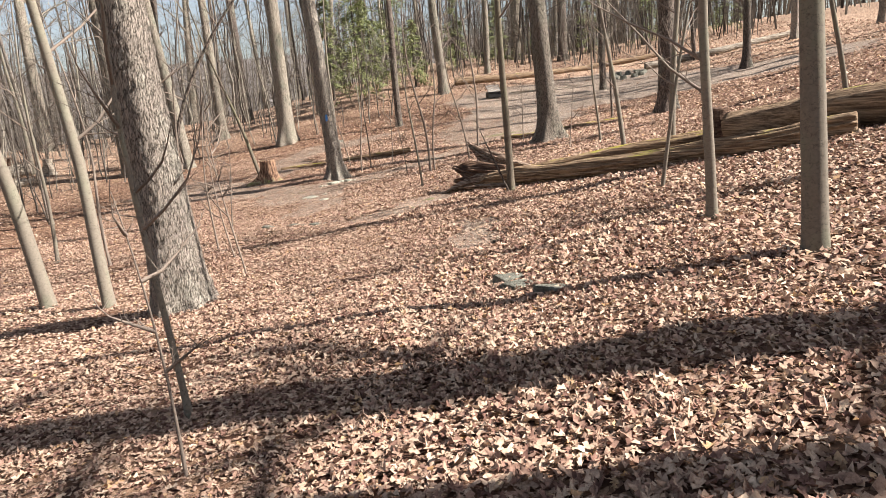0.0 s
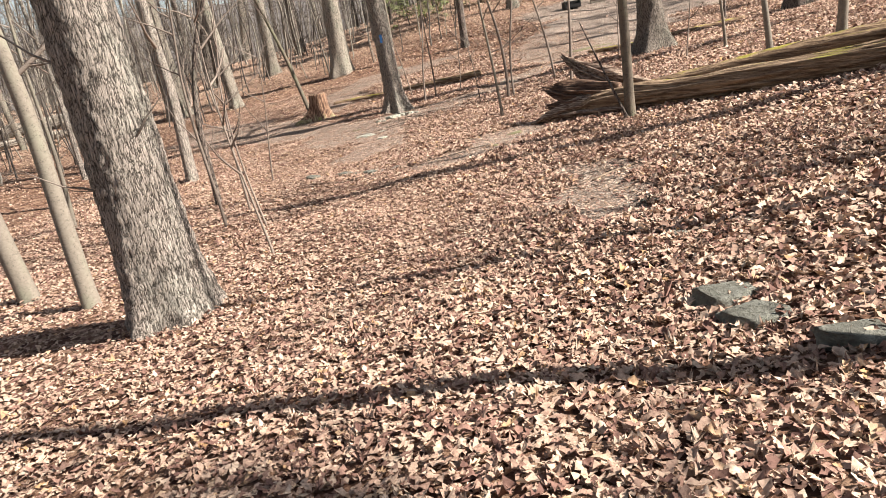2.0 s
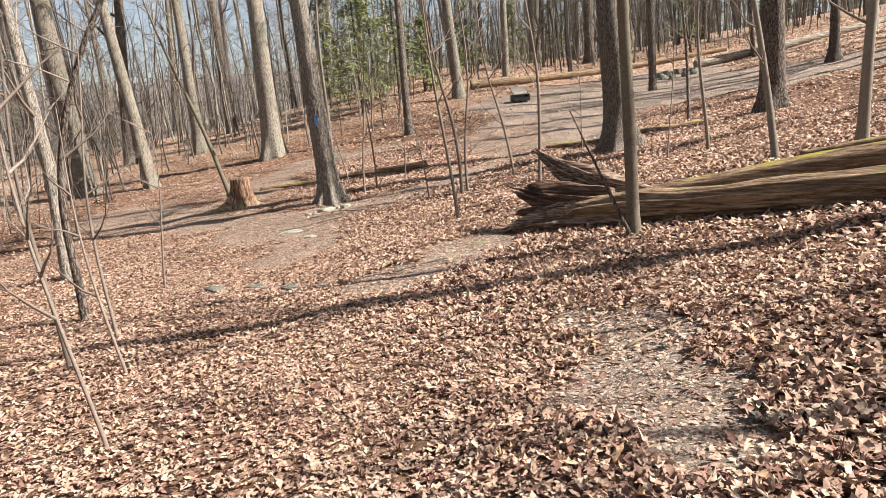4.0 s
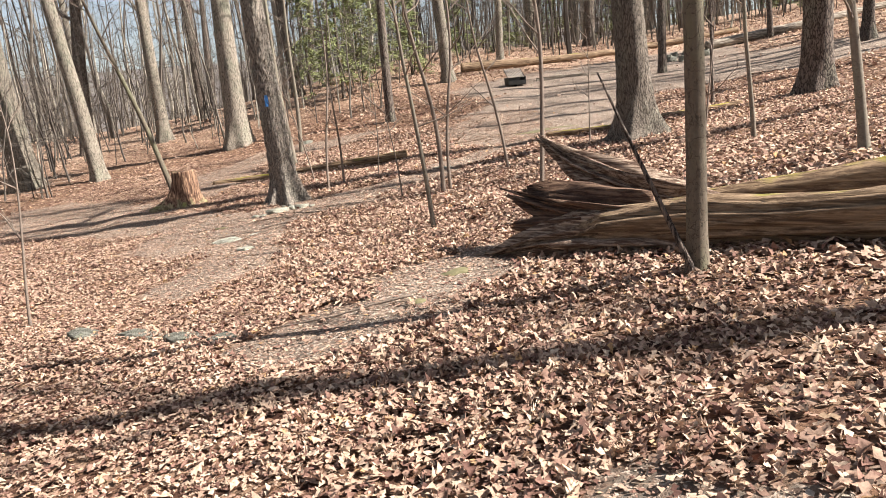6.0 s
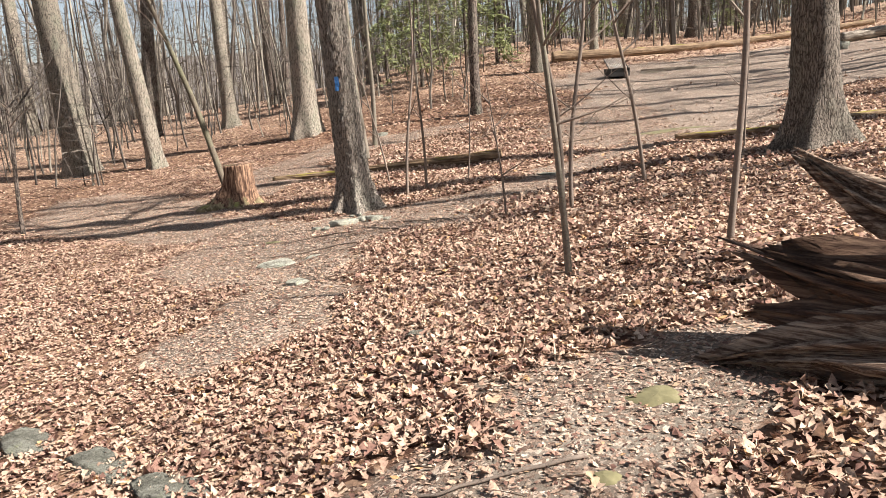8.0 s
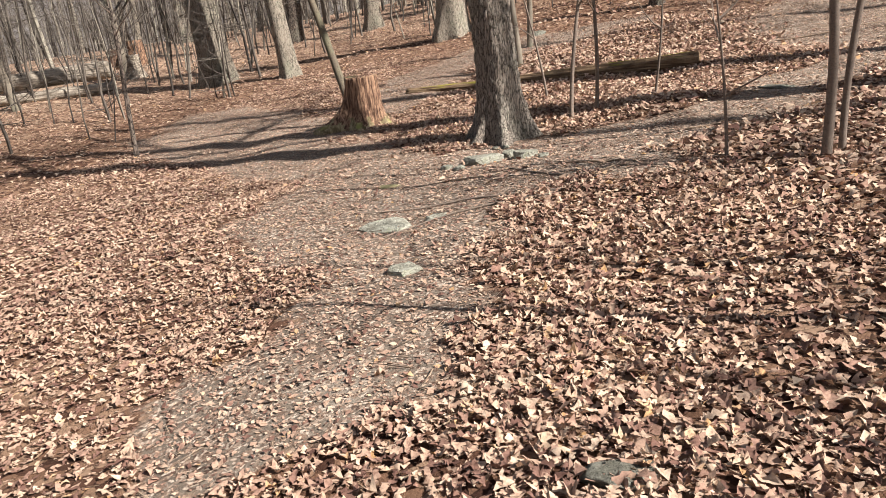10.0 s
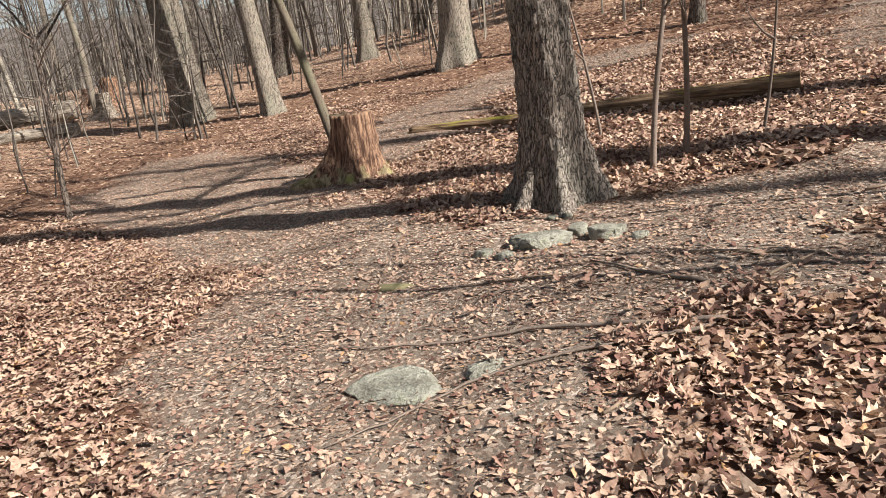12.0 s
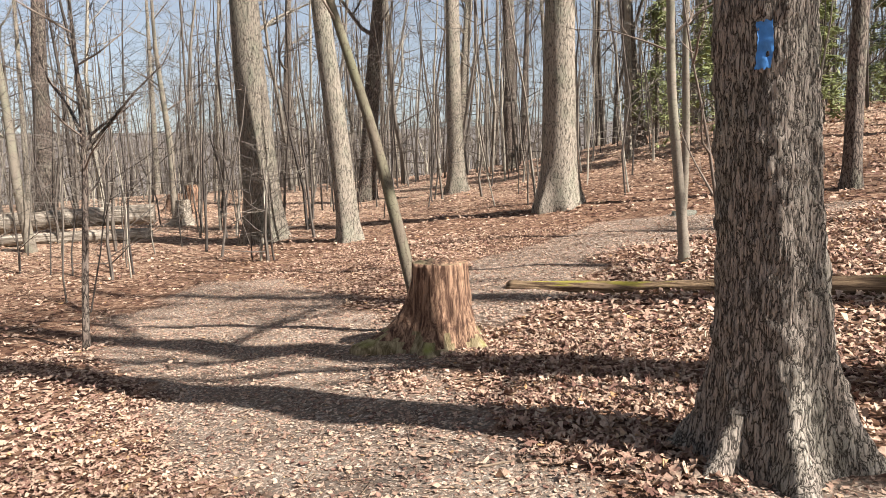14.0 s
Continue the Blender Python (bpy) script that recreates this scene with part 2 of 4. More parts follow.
def stone_material(name="lichened_stone", shade=1.0):
    m, n, l, b = material(name, 0.85, 0.2)
    v = stretched(n, l, (1, 1, 1))
    a = node(n, l, "ShaderNodeTexNoise", {"Vector": v, "Scale": 5.0, "Detail": 9.0, "Roughness": 0.7})
    c = node(n, l, "ShaderNodeTexNoise", {"Vector": v, "Scale": 40.0, "Detail": 5.0, "Roughness": 0.8})
    oi = n.new("ShaderNodeObjectInfo")
    col = ramp(n, l, a.outputs["Fac"], [(0.3, (0.12, 0.11, 0.085)), (0.45, (0.21, 0.20, 0.155)), (0.58, (0.31, 0.30, 0.24)), (0.70, (0.22, 0.235, 0.13))])
    col = mix(n, l, 0.5, col, ramp(n, l, c.outputs["Fac"], [(0.3, (0.55, 0.55, 0.55)), (0.7, (1.2, 1.2, 1.2))]), "MULTIPLY")
    l.new(node(n, l, "ShaderNodeHueSaturation", {"Color": col, "Value": shade}).outputs[0], b.inputs["Base Color"])
    hh = node(n, l, "ShaderNodeMath", {0: a.outputs["Fac"], 1: 3.0, 2: c.outputs["Fac"]}, operation="MULTIPLY_ADD")
    bump = node(n, l, "ShaderNodeBump", {"Height": hh.outputs[0], "Strength": 0.9, "Distance": 0.025})
    l.new(bump.outputs[0], b.inputs["Normal"])
    return m


def plain(name, colour, rough=0.7, metal=0.0, rust=None):
    m, n, l, b = material(name, rough, 0.3)
    b.inputs["Metallic"].default_value = metal
    t = node(n, l, "ShaderNodeTexNoise", {"Vector": stretched(n, l, (1, 1, 1)), "Scale": 18.0, "Detail": 6.0, "Roughness": 0.7})
    l.new(ramp(n, l, t.outputs["Fac"], [(0.3, tuple(c * 0.7 for c in colour)), (0.6, colour), (0.8, rust or colour)]), b.inputs["Base Color"])
    bump = node(n, l, "ShaderNodeBump", {"Height": t.outputs["Fac"], "Strength": 0.2, "Distance": 0.004})
    l.new(bump.outputs[0], b.inputs["Normal"])
    return m


GROUND_MAT = litter_material()
LEAF_MAT = leaf_material("dry_oak_leaf")
LOG_MAT = dead_wood("rotten_log_wood", (0.34, 0.235, 0.145), (0.13, 0.085, 0.052), (0.24, 0.215, 0.045), 0.50, (0.9, 22, 22))
LOG_BARE = dead_wood("weathered_log_wood", (0.44, 0.33, 0.24), (0.12, 0.075, 0.052), (0.25, 0.22, 0.12), 0.80, (1.4, 24, 24))
LOG_ROT = dead_wood("dark_rotten_wood", (0.19, 0.12, 0.08), (0.075, 0.043, 0.03), (0.15, 0.12, 0.05), 0.80)
LOG_MOSS = dead_wood("mossy_log_wood", (0.30, 0.205, 0.12), (0.12, 0.075, 0.045), (0.27, 0.23, 0.04), 0.44)
LOG_GREY = dead_wood("grey_log_wood", (0.44, 0.38, 0.30), (0.15, 0.12, 0.09), (0.25, 0.24, 0.14), 0.75)
STUMP_MAT = dead_wood("stump_wood", (0.35, 0.215, 0.135), (0.10, 0.055, 0.036), (0.27, 0.225, 0.12), 0.34, (18, 18, 1.3))
STUMP_FOOT = dead_wood("stump_root_wood", (0.36, 0.29, 0.17), (0.15, 0.115, 0.06), (0.24, 0.24, 0.07), 0.3, (12, 12, 2.0))
STONE_MAT = stone_material("lichened_stone", 0.78)
STONE_GREY = stone_material("grey_lichened_rock", 1.4)
STONE_PALE = stone_material("pale_flat_stone", 1.75)
IRON_MAT = plain("black_iron", (0.035, 0.033, 0.03), 0.6, 0.5, (0.09, 0.05, 0.03))
GRATE_MAT = plain("grate_steel", (0.45, 0.44, 0.40), 0.5, 0.6)
CONCRETE_MAT = plain("pale_concrete", (0.42, 0.40, 0.36), 0.9)
BLUE_MAT = plain("blue_blaze_paint", (0.075, 0.26, 0.62), 0.6, 0.0, (0.12, 0.33, 0.66))
MOSS_MAT = plain("ground_moss", (0.17, 0.15, 0.075), 0.95, 0.0, (0.25, 0.21, 0.13))
NEEDLE_MAT = plain("hemlock_needles", (0.20, 0.22, 0.085), 0.7, 0.0, (0.34, 0.34, 0.16))
STICK_MAT = plain("dry_stick", (0.26, 0.19, 0.13), 0.9, 0.0, (0.40, 0.33, 0.26))

# ---- the lie of the land ----
LEAF_ONE = leaf_material("dry_oak_leaf_single", 1.0, True)
DEBRIS_MAT = leaf_material("leaf_crumbs", 0.95)
LAND = (-1.177, 1.8243, -0.2073, 0.1444, -1.2928, 1.9315, 1.4455, -1.1851, -1.9365, 0.1488, 3.4883, -3.4578, 3.3229, 2.5565)


def smooth(a, b, v):
    s = np.clip((v - a) / (b - a), 0, 1)
    return s * s * (3 - 2 * s)


def land(x, y):
    """Height of the ground: a hillside that rises to the right, a shallow saddle, a valley to the left and a far ridge."""
    x, y = np.asarray(x, float), np.asarray(y, float)
    X, Y = np.tanh((x + 3) / 18), np.tanh((y - 15) / 26)
    t = (np.ones_like(X), X, Y, X * X, X * Y, Y * Y, X ** 3, X * X * Y, X * Y * Y, Y ** 3, X ** 4, X * X * Y * Y, Y ** 4, X * Y ** 3)
    z = sum(c * b for c, b in zip(LAND, t))
    d = np.hypot(x, y - 15)
    left = smooth(5, -45, x - 0.15 * (y - 15))
    z = z - 10 * left * smooth(38, 150, d) + 48 * smooth(180, 650, d) * smooth(60, -200, x - 0.4 * y)
    z = z + 0.03 * (np.sin(1.9 * x + 0.7 * y) * np.sin(1.3 * y - 0.4 * x) + 0.6 * np.sin(3.7 * x - 1.1 * y + 1) * np.sin(3.1 * y + 0.9 * x))
    return z


def gz(x, y):
    return float(land(x, y))


# trodden, leafless patches: two ends and a half width each
BARE = [((-1.9, 13.6), (-0.6, 14.8), 0.6), ((-3.8, 16.4), (-4.2, 18.3), 0.55), ((-4.2, 18.3), (-5.2, 20.0), 0.95), ((-5.0, 20.2), (-3.0, 20.5), 0.85),
        ((-3.0, 20.6), (-1.3, 22.4), 0.55), ((-5.6, 20.7), (-8.2, 22.6), 0.85), ((-8.0, 23.0), (-11.2, 25.0), 1.15), ((-9.8, 25.2), (-12.0, 26.2), 0.8),
        ((-7.4, 26.7), (-6.4, 29.2), 0.9), ((-6.4, 29.2), (-4.0, 29.6), 0.8), ((-6.9, 25.2), (-7.6, 27.0), 0.8), ((1.3, 27.5), (3.6, 34.0), 2.6),
        ((3.6, 33.5), (9.5, 33.0), 3.0), ((2.0, 36.5), (8.0, 38.5), 2.6), ((9.5, 31.6), (14.0, 30.0), 2.4), ((-0.25, 10.4), (0.2, 8.6), 0.30), ((-1.2, 22.6), (0.2, 24.2), 0.5)]


def bare_at(x, y):
    x, y = np.asarray(x, float), np.asarray(y, float)
    x, y = (x + 0.22 * np.sin(2.3 * y + 0.8 * x) + 0.12 * np.sin(5.3 * y - 2.1 * x + 1) + 0.06 * np.sin(11 * x + 7 * y),
            y + 0.22 * np.sin(2.1 * x - 0.7 * y + 2) + 0.12 * np.sin(4.7 * x + 2.9 * y) + 0.06 * np.sin(9 * y - 8 * x))
    best = np.zeros_like(x)
    for (ax, ay), (bx, by), w in BARE:
        dx, dy = bx - ax, by - ay
        s = np.clip(((x - ax) * dx + (y - ay) * dy) / (dx * dx + dy * dy), 0, 1)
        d = np.hypot(x - ax - s * dx, y - ay - s * dy)
        best = np.maximum(best, 1 - smooth(0.4 * w, 1.6 * w, d))
    return best


from mathutils.bvhtree import BVHTree


# ---- mesh helpers ----
class Shape:
    """Collects vertices and faces of one mesh."""

    def __init__(self):
        self.v, self.f = [], []

    def tube(self, pts, rad, n=8, cap=True, fn=None):
        """A tube along pts with a radius at each; fn(i, angle, radius) may reshape it."""
        base = len(self.v)
        pts = [Vector(p) for p in pts]
        side = None
        for i, p in enumerate(pts):
            d = (pts[min(i + 1, len(pts) - 1)] - pts[max(i - 1, 0)])
            d = d.normalized() if d.length > 1e-9 else Vector((0, 0, 1))
            if side is None:
                side = d.orthogonal().normalized() if abs(d.z) < 0.9 else Vector((1, 0, 0))
            side = (side - d * side.dot(d)).normalized()
            up = d.cross(side)
            for k in range(n):
                a = 2 * math.pi * k / n
                r = rad[i] if fn is None else fn(i, a, rad[i])
                self.v.append(p + side * (r * math.cos(a)) + up * (r * math.sin(a)))
        for i in range(len(pts) - 1):
            for k in range(n):
                a, b = base + i * n + k, base + i * n + (k + 1) % n
                self.f.append((a, b, b + n, a + n))
        if cap:
            for ring, flip in ((base, True), (base + (len(pts) - 1) * n, False)):
                c = len(self.v)
                self.v.append(sum((self.v[ring + k] for k in range(n)), Vector()) / n)
                for k in range(n):
                    a, b = ring + k, ring + (k + 1) % n
                    self.f.append((b, a, c) if flip else (a, b, c))

    def cone(self, p, q, r):
        """A twig: three sides that meet in a point."""
        p, q = Vector(p), Vector(q)
        d = (q - p)
        s = d.orthogonal().normalized() * r
        t = d.cross(s).normalized() * r
        b = len(self.v)
        self.v += [p + s, p - s * 0.5 + t * 0.87, p - s * 0.5 - t * 0.87, q]
        self.f += [(b, b + 1, b + 3), (b + 1, b + 2, b + 3), (b + 2, b, b + 3)]

    def box(self, lo, hi):
        b = len(self.v)
        self.v += [Vector((x, y, z)) for z in (lo[2], hi[2]) for y in (lo[1], hi[1]) for x in (lo[0], hi[0])]
        self.f += [tuple(b + i for i in q) for q in ((0, 2, 3, 1), (4, 5, 7, 6), (0, 1, 5, 4), (2, 6, 7, 3), (0, 4, 6, 2), (1, 3, 7, 5))]

    def mesh(self, name, mat, smooth_faces=True):
        me = bpy.data.meshes.new(name)
        me.from_pydata([tuple(v) for v in self.v], [], self.f)
        me.materials.append(mat)
        if smooth_faces:
            me.polygons.foreach_set("use_smooth", [True] * len(me.polygons))
        me.update()
        return me


def part(name, shape, mat, parent, label="", smooth_faces=True):
    ob = new(name, shape.mesh(name, mat, smooth_faces))
    ob.parent = parent
    if label:
        ob["label"] = label
    return ob


def thing(name, x, y, z, label, category, group="", kind="", turn=0.0):
    e = new(name)
    e.matrix_world = pose(x, y, z, 0, 0, turn)
    return tagged(e, label, category, group, kind)


def big_mesh(name, verts, tris, mat, smooth_faces=False):
    """A mesh from numpy arrays, quick for very many triangles."""
    me = bpy.data.meshes.new(name)
    me.vertices.add(len(verts))
    me.vertices.foreach_set("co", np.ascontiguousarray(verts, np.float32).ravel())
    me.loops.add(tris.size)
    me.loops.foreach_set("vertex_index", np.ascontiguousarray(tris, np.int32).ravel())
    me.polygons.add(len(tris))
    me.polygons.foreach_set("loop_start", np.arange(0, tris.size, tris.shape[1], dtype=np.int32))
    me.polygons.foreach_set("use_smooth", np.full(len(tris), smooth_faces))
    me.materials.append(mat)
    me.update(calc_edges=True)
    return me


# ---- ground ----
def spread(lo, hi, step, out):
    a = list(np.arange(lo, hi, step))
    s, lo2, hi2 = step, [], []
    x = hi
    while x < out:
        hi2.append(x)
        s *= 1.22
        x += s
    s, x = step, lo
    while x > -out:
        s *= 1.22
        x -= s
        lo2.append(x)
    return np.array(lo2[::-1] + a + hi2)


gx, gy = spread(-26, 16, 0.2, 2600), spread(-4, 46, 0.2, 2600)
GX, GY = np.meshgrid(gx, gy)
verts = np.stack([GX.ravel(), GY.ravel(), land(GX.ravel(), GY.ravel())], -1)
nx, ny = len(gx), len(gy)
ii = (np.arange(ny - 1)[:, None] * nx + np.arange(nx - 1)[None, :]).ravel()
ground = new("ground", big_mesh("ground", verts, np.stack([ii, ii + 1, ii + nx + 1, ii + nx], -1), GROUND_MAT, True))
tagged(ground, "woodland floor of brown leaf litter with trodden earth patches", "ground", kind="structure")
# the second mask is where shade between leaves is painted, near the trail
for key, val in (("bare", bare_at(verts[:, 0], verts[:, 1])), ("gap_shade", 1 - smooth(12, 26, np.hypot(verts[:, 0] + 2, np.maximum(np.abs(verts[:, 1] - 13) - 8, 0)))), ("wooded", smooth(60, 160, np.hypot(verts[:, 0], verts[:, 1] - 15)))):
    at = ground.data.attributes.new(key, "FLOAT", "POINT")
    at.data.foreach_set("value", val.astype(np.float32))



# ---- trees ----
def grow(shape, rng, p, d, length, r, level, twig=0.006, sides=5, up=0.12):
    """A bough that bends, with smaller ones and twigs along it."""
    n = 6 if level > 1 else 4
    pts, rad, dd = [Vector(p)], [r], Vector(d).normalized()
    for i in range(n):
        dd = (dd + Vector((rng.gauss(0, 0.16), rng.gauss(0, 0.16), rng.gauss(up, 0.12)))).normalized()
        pts.append(pts[-1] + dd * (length / n))
        rad.append(r * (1 - 0.85 * (i + 1) / n))
    shape.tube(pts, rad, sides, cap=False)
    for i in range(1, n + 1):
        for _ in range(2 if level > 0 else 1):
            a = pts[i] - pts[i - 1]
            q = pts[i - 1] + a * rng.random()
            o = (a.normalized() + Vector((rng.gauss(0, 0.7), rng.gauss(0, 0.7), rng.gauss(0.1, 0.5)))).normalized()
            if level > 0 and rng.random() < (0.8 if level > 1 else 0.42):
                grow(shape, rng, q, o, length * rng.uniform(0.3, 0.5), max(rad[i] * 0.6, twig), level - 1, twig, 3 if level < 2 else 4, up)
            else:
                shape.cone(q, q + o * length * rng.uniform(0.15, 0.4), max(twig * 0.7, rad[i] * 0.3))


def trunk_shape(rng, dia, height, lean, flare, detail, bend=0.0, roots=5, relief=0.0, taper=0.75, bow=(0, 0), sweep=0.0):
    """Stem with a flared foot; detail: sides and the spacing of the lower rings."""
    sides, step, fine_top = detail
    zs, z = [-0.35], -0.35
    while z < height:
        z += step if z < fine_top else max(step, height / 14)
        zs.append(min(z, height))
    ph, ph2, ph3 = rng.uniform(0, 6.3), rng.uniform(0, 6.3), rng.uniform(0, 6.3)
    pts, rad = [], []
    for z in zs:
        h = max(z, 0)
        wob = bend * math.sin(h * 0.9 + ph) * min(h, 2) * 0.5
        arc = 1 - math.exp(-h / 1.6)
        pts.append((lean[0] * h + wob + bow[0] * arc + sweep * max(h - 1, 0) ** 2, lean[1] * h + wob * 0.6 + bow[1] * arc, z))
        rad.append(dia / 2 * (1 - taper * (h / height) ** 1.1))
    seed = rng.uniform(0, 50)

    def form(i, a, r):
        h = max(zs[i], 0)
        lobe = math.exp(-h / (0.55 * dia + 0.05))
        ridge = 0.5 + 0.5 * math.cos(roots * a + ph2 + 0.5 * math.sin(2 * a + ph3))
        k = 1 + flare * lobe * (0.45 + 0.9 * ridge ** 2) + 0.05 * math.sin(2 * a + ph + 0.4 * h) + 0.03 * math.sin(3 * a - 0.8 * h)
        if relief:
            c = Vector((math.cos(a) * r * 38 + seed, math.sin(a) * r * 38, zs[i] * 9.0))
            k += relief * (abs(noise.noise(c)) * 1.7 - 0.5) + relief * 0.35 * noise.noise(c * 2.7)
        return r * k

    s = Shape()
    s.tube(pts, rad, sides, True, form)
    return s, pts, rad, zs


def along(pts, zs, h):
    for i in range(len(zs) - 1):
        if zs[i + 1] >= h:
            f = (h - zs[i]) / max(zs[i + 1] - zs[i], 1e-6)
            return Vector(pts[i]).lerp(Vector(pts[i + 1]), f)
    return Vector(pts[-1])


def tree(name, x, y, dia, lean, label, mat=None, height=17.0, flare=0.5, detail=(16, 0.25, 3.0), limbs=8, low=0.38, seed=1, bend=0.015, relief=0.0, roots=5,
         group="forest trees", twig=0.008, category="tree", bow=(0, 0), sweep=0.0):
    """A bare tree: trunk, and limbs that each carry their own twigs."""
    rng = random.Random(seed)
    t = thing(name, x, y, gz(x, y), label, category, group)
    mat = mat or BARK_OAK
    s, pts, rad, zs = trunk_shape(rng, dia, height, lean, flare, detail, bend, roots, relief, bow=bow, sweep=sweep)
    part("trunk", s, mat, t)
    for i in range(limbs):
        h = height * (low + (0.97 - low) * (i + rng.random() * 0.6) / max(limbs, 1))
        p = along(pts, zs, h)
        a = rng.uniform(0, 6.28)
        b = Shape()
        r = max(0.012, dia * 0.17 * (1.15 - h / height))
        grow(b, rng, p, (math.cos(a), math.sin(a), 0.55), height * rng.uniform(0.16, 0.3), r, 2 if dia > 0.25 else 1, twig)
        part("limb", b, mat if dia > 0.25 else BARK_TWIG, t)
    return t


OAK = "mature oak with deeply furrowed grey bark and bare branches"
d_near = (72, 0.035, 3.6)
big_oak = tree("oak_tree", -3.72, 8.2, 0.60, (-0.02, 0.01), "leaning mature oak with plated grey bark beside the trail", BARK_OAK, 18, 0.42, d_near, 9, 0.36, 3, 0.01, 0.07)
tw = random.Random(5)
for h, a, L in ((1.15, 3.6, 0.55), (1.5, -0.6, 0.5), (2.1, 3.2, 1.0), (2.7, 0.2, 0.8), (1.8, 2.6, 0.7)):
    s = Shape()
    grow(s, tw, (-0.02 * h + 0.22 * math.cos(a), 0.22 * math.sin(a), h), (math.cos(a), math.sin(a), 0.5), L, 0.012, 1, 0.003)
    part("shoot", s, BARK_TWIG, big_oak)
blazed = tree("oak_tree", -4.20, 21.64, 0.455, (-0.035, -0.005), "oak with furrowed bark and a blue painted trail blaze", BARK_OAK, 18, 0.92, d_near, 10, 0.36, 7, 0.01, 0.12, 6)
tree("oak_tree", 2.5, 21.9, 0.60, (-0.05, 0.0), OAK, BARK_BROWN, 18, 1.05, (40, 0.08, 3.5), 10, 0.34, 11, 0.01, 0.05)
tree("oak_tree", 6.5, 23.4, 0.56, (0.0, 0.0), OAK, BARK_DARK, 18, 0.6, (32, 0.1, 3.5), 10, 0.4, 12, 0.01, 0.05)
tree("beech_tree", -8.35, 32.3, 0.72, (0.02, 0.0), "broad pale-barked tree with a flared foot", BARK_PALE, 19, 0.55, (32, 0.12, 4), 9, 0.4, 13, 0.008, 0.025)
tree("beech_tree", -15.4, 31.4, 0.86, (-0.03, -0.01), "broad pale grey tree standing on leaf litter", BARK_PALE, 19, 0.4, (32, 0.12, 4), 9, 0.4, 14, 0.008, 0.03)
tree("beech_tree", -12.5, 30.7, 0.46, (-0.075, -0.03), "leaning grey tree with smooth pale bark", BARK_PALE, 16, 0.45, (24, 0.15, 4), 7, 0.45, 15, 0.01, 0.02)
tree("oak_tree", -13.5, 38.5, 0.56, (0.0, 0.0), OAK, BARK_PALE, 18, 0.55, (20, 0.2, 4), 8, 0.4, 16)
tree("oak_tree", -14.2, 45.5, 0.62, (0.0, 0.0), "dark-barked tree among the far woods", BARK_DARK, 18, 0.3, (16, 0.3, 4), 8, 0.4, 17)
tree("oak_tree", -17.1, 38.8, 0.60, (0.09, 0.05), "leaning dark tree with a forked crown", BARK_DARK, 17, 0.4, (16, 0.3, 4), 8, 0.3, 18)
tree("young_tree", -3.1, 31.8, 0.31, (0.015, 0.0), "slim dark-barked young tree in leaf litter", BARK_DARK, 13, 0.35, (16, 0.2, 3), 7, 0.4, 19)
tree("young_tree", 6.6, 34.8, 0.32, (0.0, 0.0), "slim dark-barked young tree at the clearing", BARK_DARK, 13, 0.3, (14, 0.25, 3), 7, 0.4, 20)
tree("oak_tree", -1.2, 39.8, 0.50, (-0.05, 0.0), OAK, BARK_PALE, 18, 0.5, (16, 0.25, 3), 8, 0.4, 21)
tree("oak_tree", 1.5, 46.6, 0.38, (0.03, 0.0), OAK, BARK_PALE, 17, 0.35, (14, 0.3, 3), 8, 0.4, 22)
tree("oak_tree", 6.9, 50.5, 0.64, (0.02, 0.0), "dark-barked tree behind the clearing", BARK_DARK, 18, 0.5, (14, 0.3, 3), 8, 0.4, 23)
tree("young_tree", 12.4, 32.2, 0.36, (0.0, 0.0), "slim tree with flared roots on the bare slope", BARK_DARK, 15, 0.8, (14, 0.25, 3), 8, 0.4, 24)
tree("young_tree", 12.4, 39.4, 0.22, (-0.05, 0.02), "slim tree at the edge of the clearing", BARK_DARK, 12, 0.3, (12, 0.3, 3), 6, 0.4, 25)
tree("young_tree", -8.4, 40.1, 0.24, (-0.01, 0.0), "slim tree among the far woods", BARK_PALE, 14, 0.3, (12, 0.3, 3), 6, 0.4, 26)

# more of the same woods further off
far_rng = random.Random(21)
models = [o for o in scene.collection.objects if o.parent is None and o.get("category") == "tree"][4:]
spots = []
while len(spots) < 44:
    d, a = math.sqrt(far_rng.uniform(24 ** 2, 62 ** 2)), radians(far_rng.uniform(62, 172))
    x, y = d * math.cos(a) - 3, d * math.sin(a) + 12
    if (x > -3 and y < 52) or (x > -17 and y < 40) or any(math.hypot(x - p, y - q) < 2.6 for p, q in spots):
        continue
    spots.append((x, y))
    copy_thing(far_rng.choice(models), pose(x, y, gz(x, y) - 0.05, far_rng.uniform(-3, 3), far_rng.uniform(-3, 3), far_rng.uniform(0, 360)))


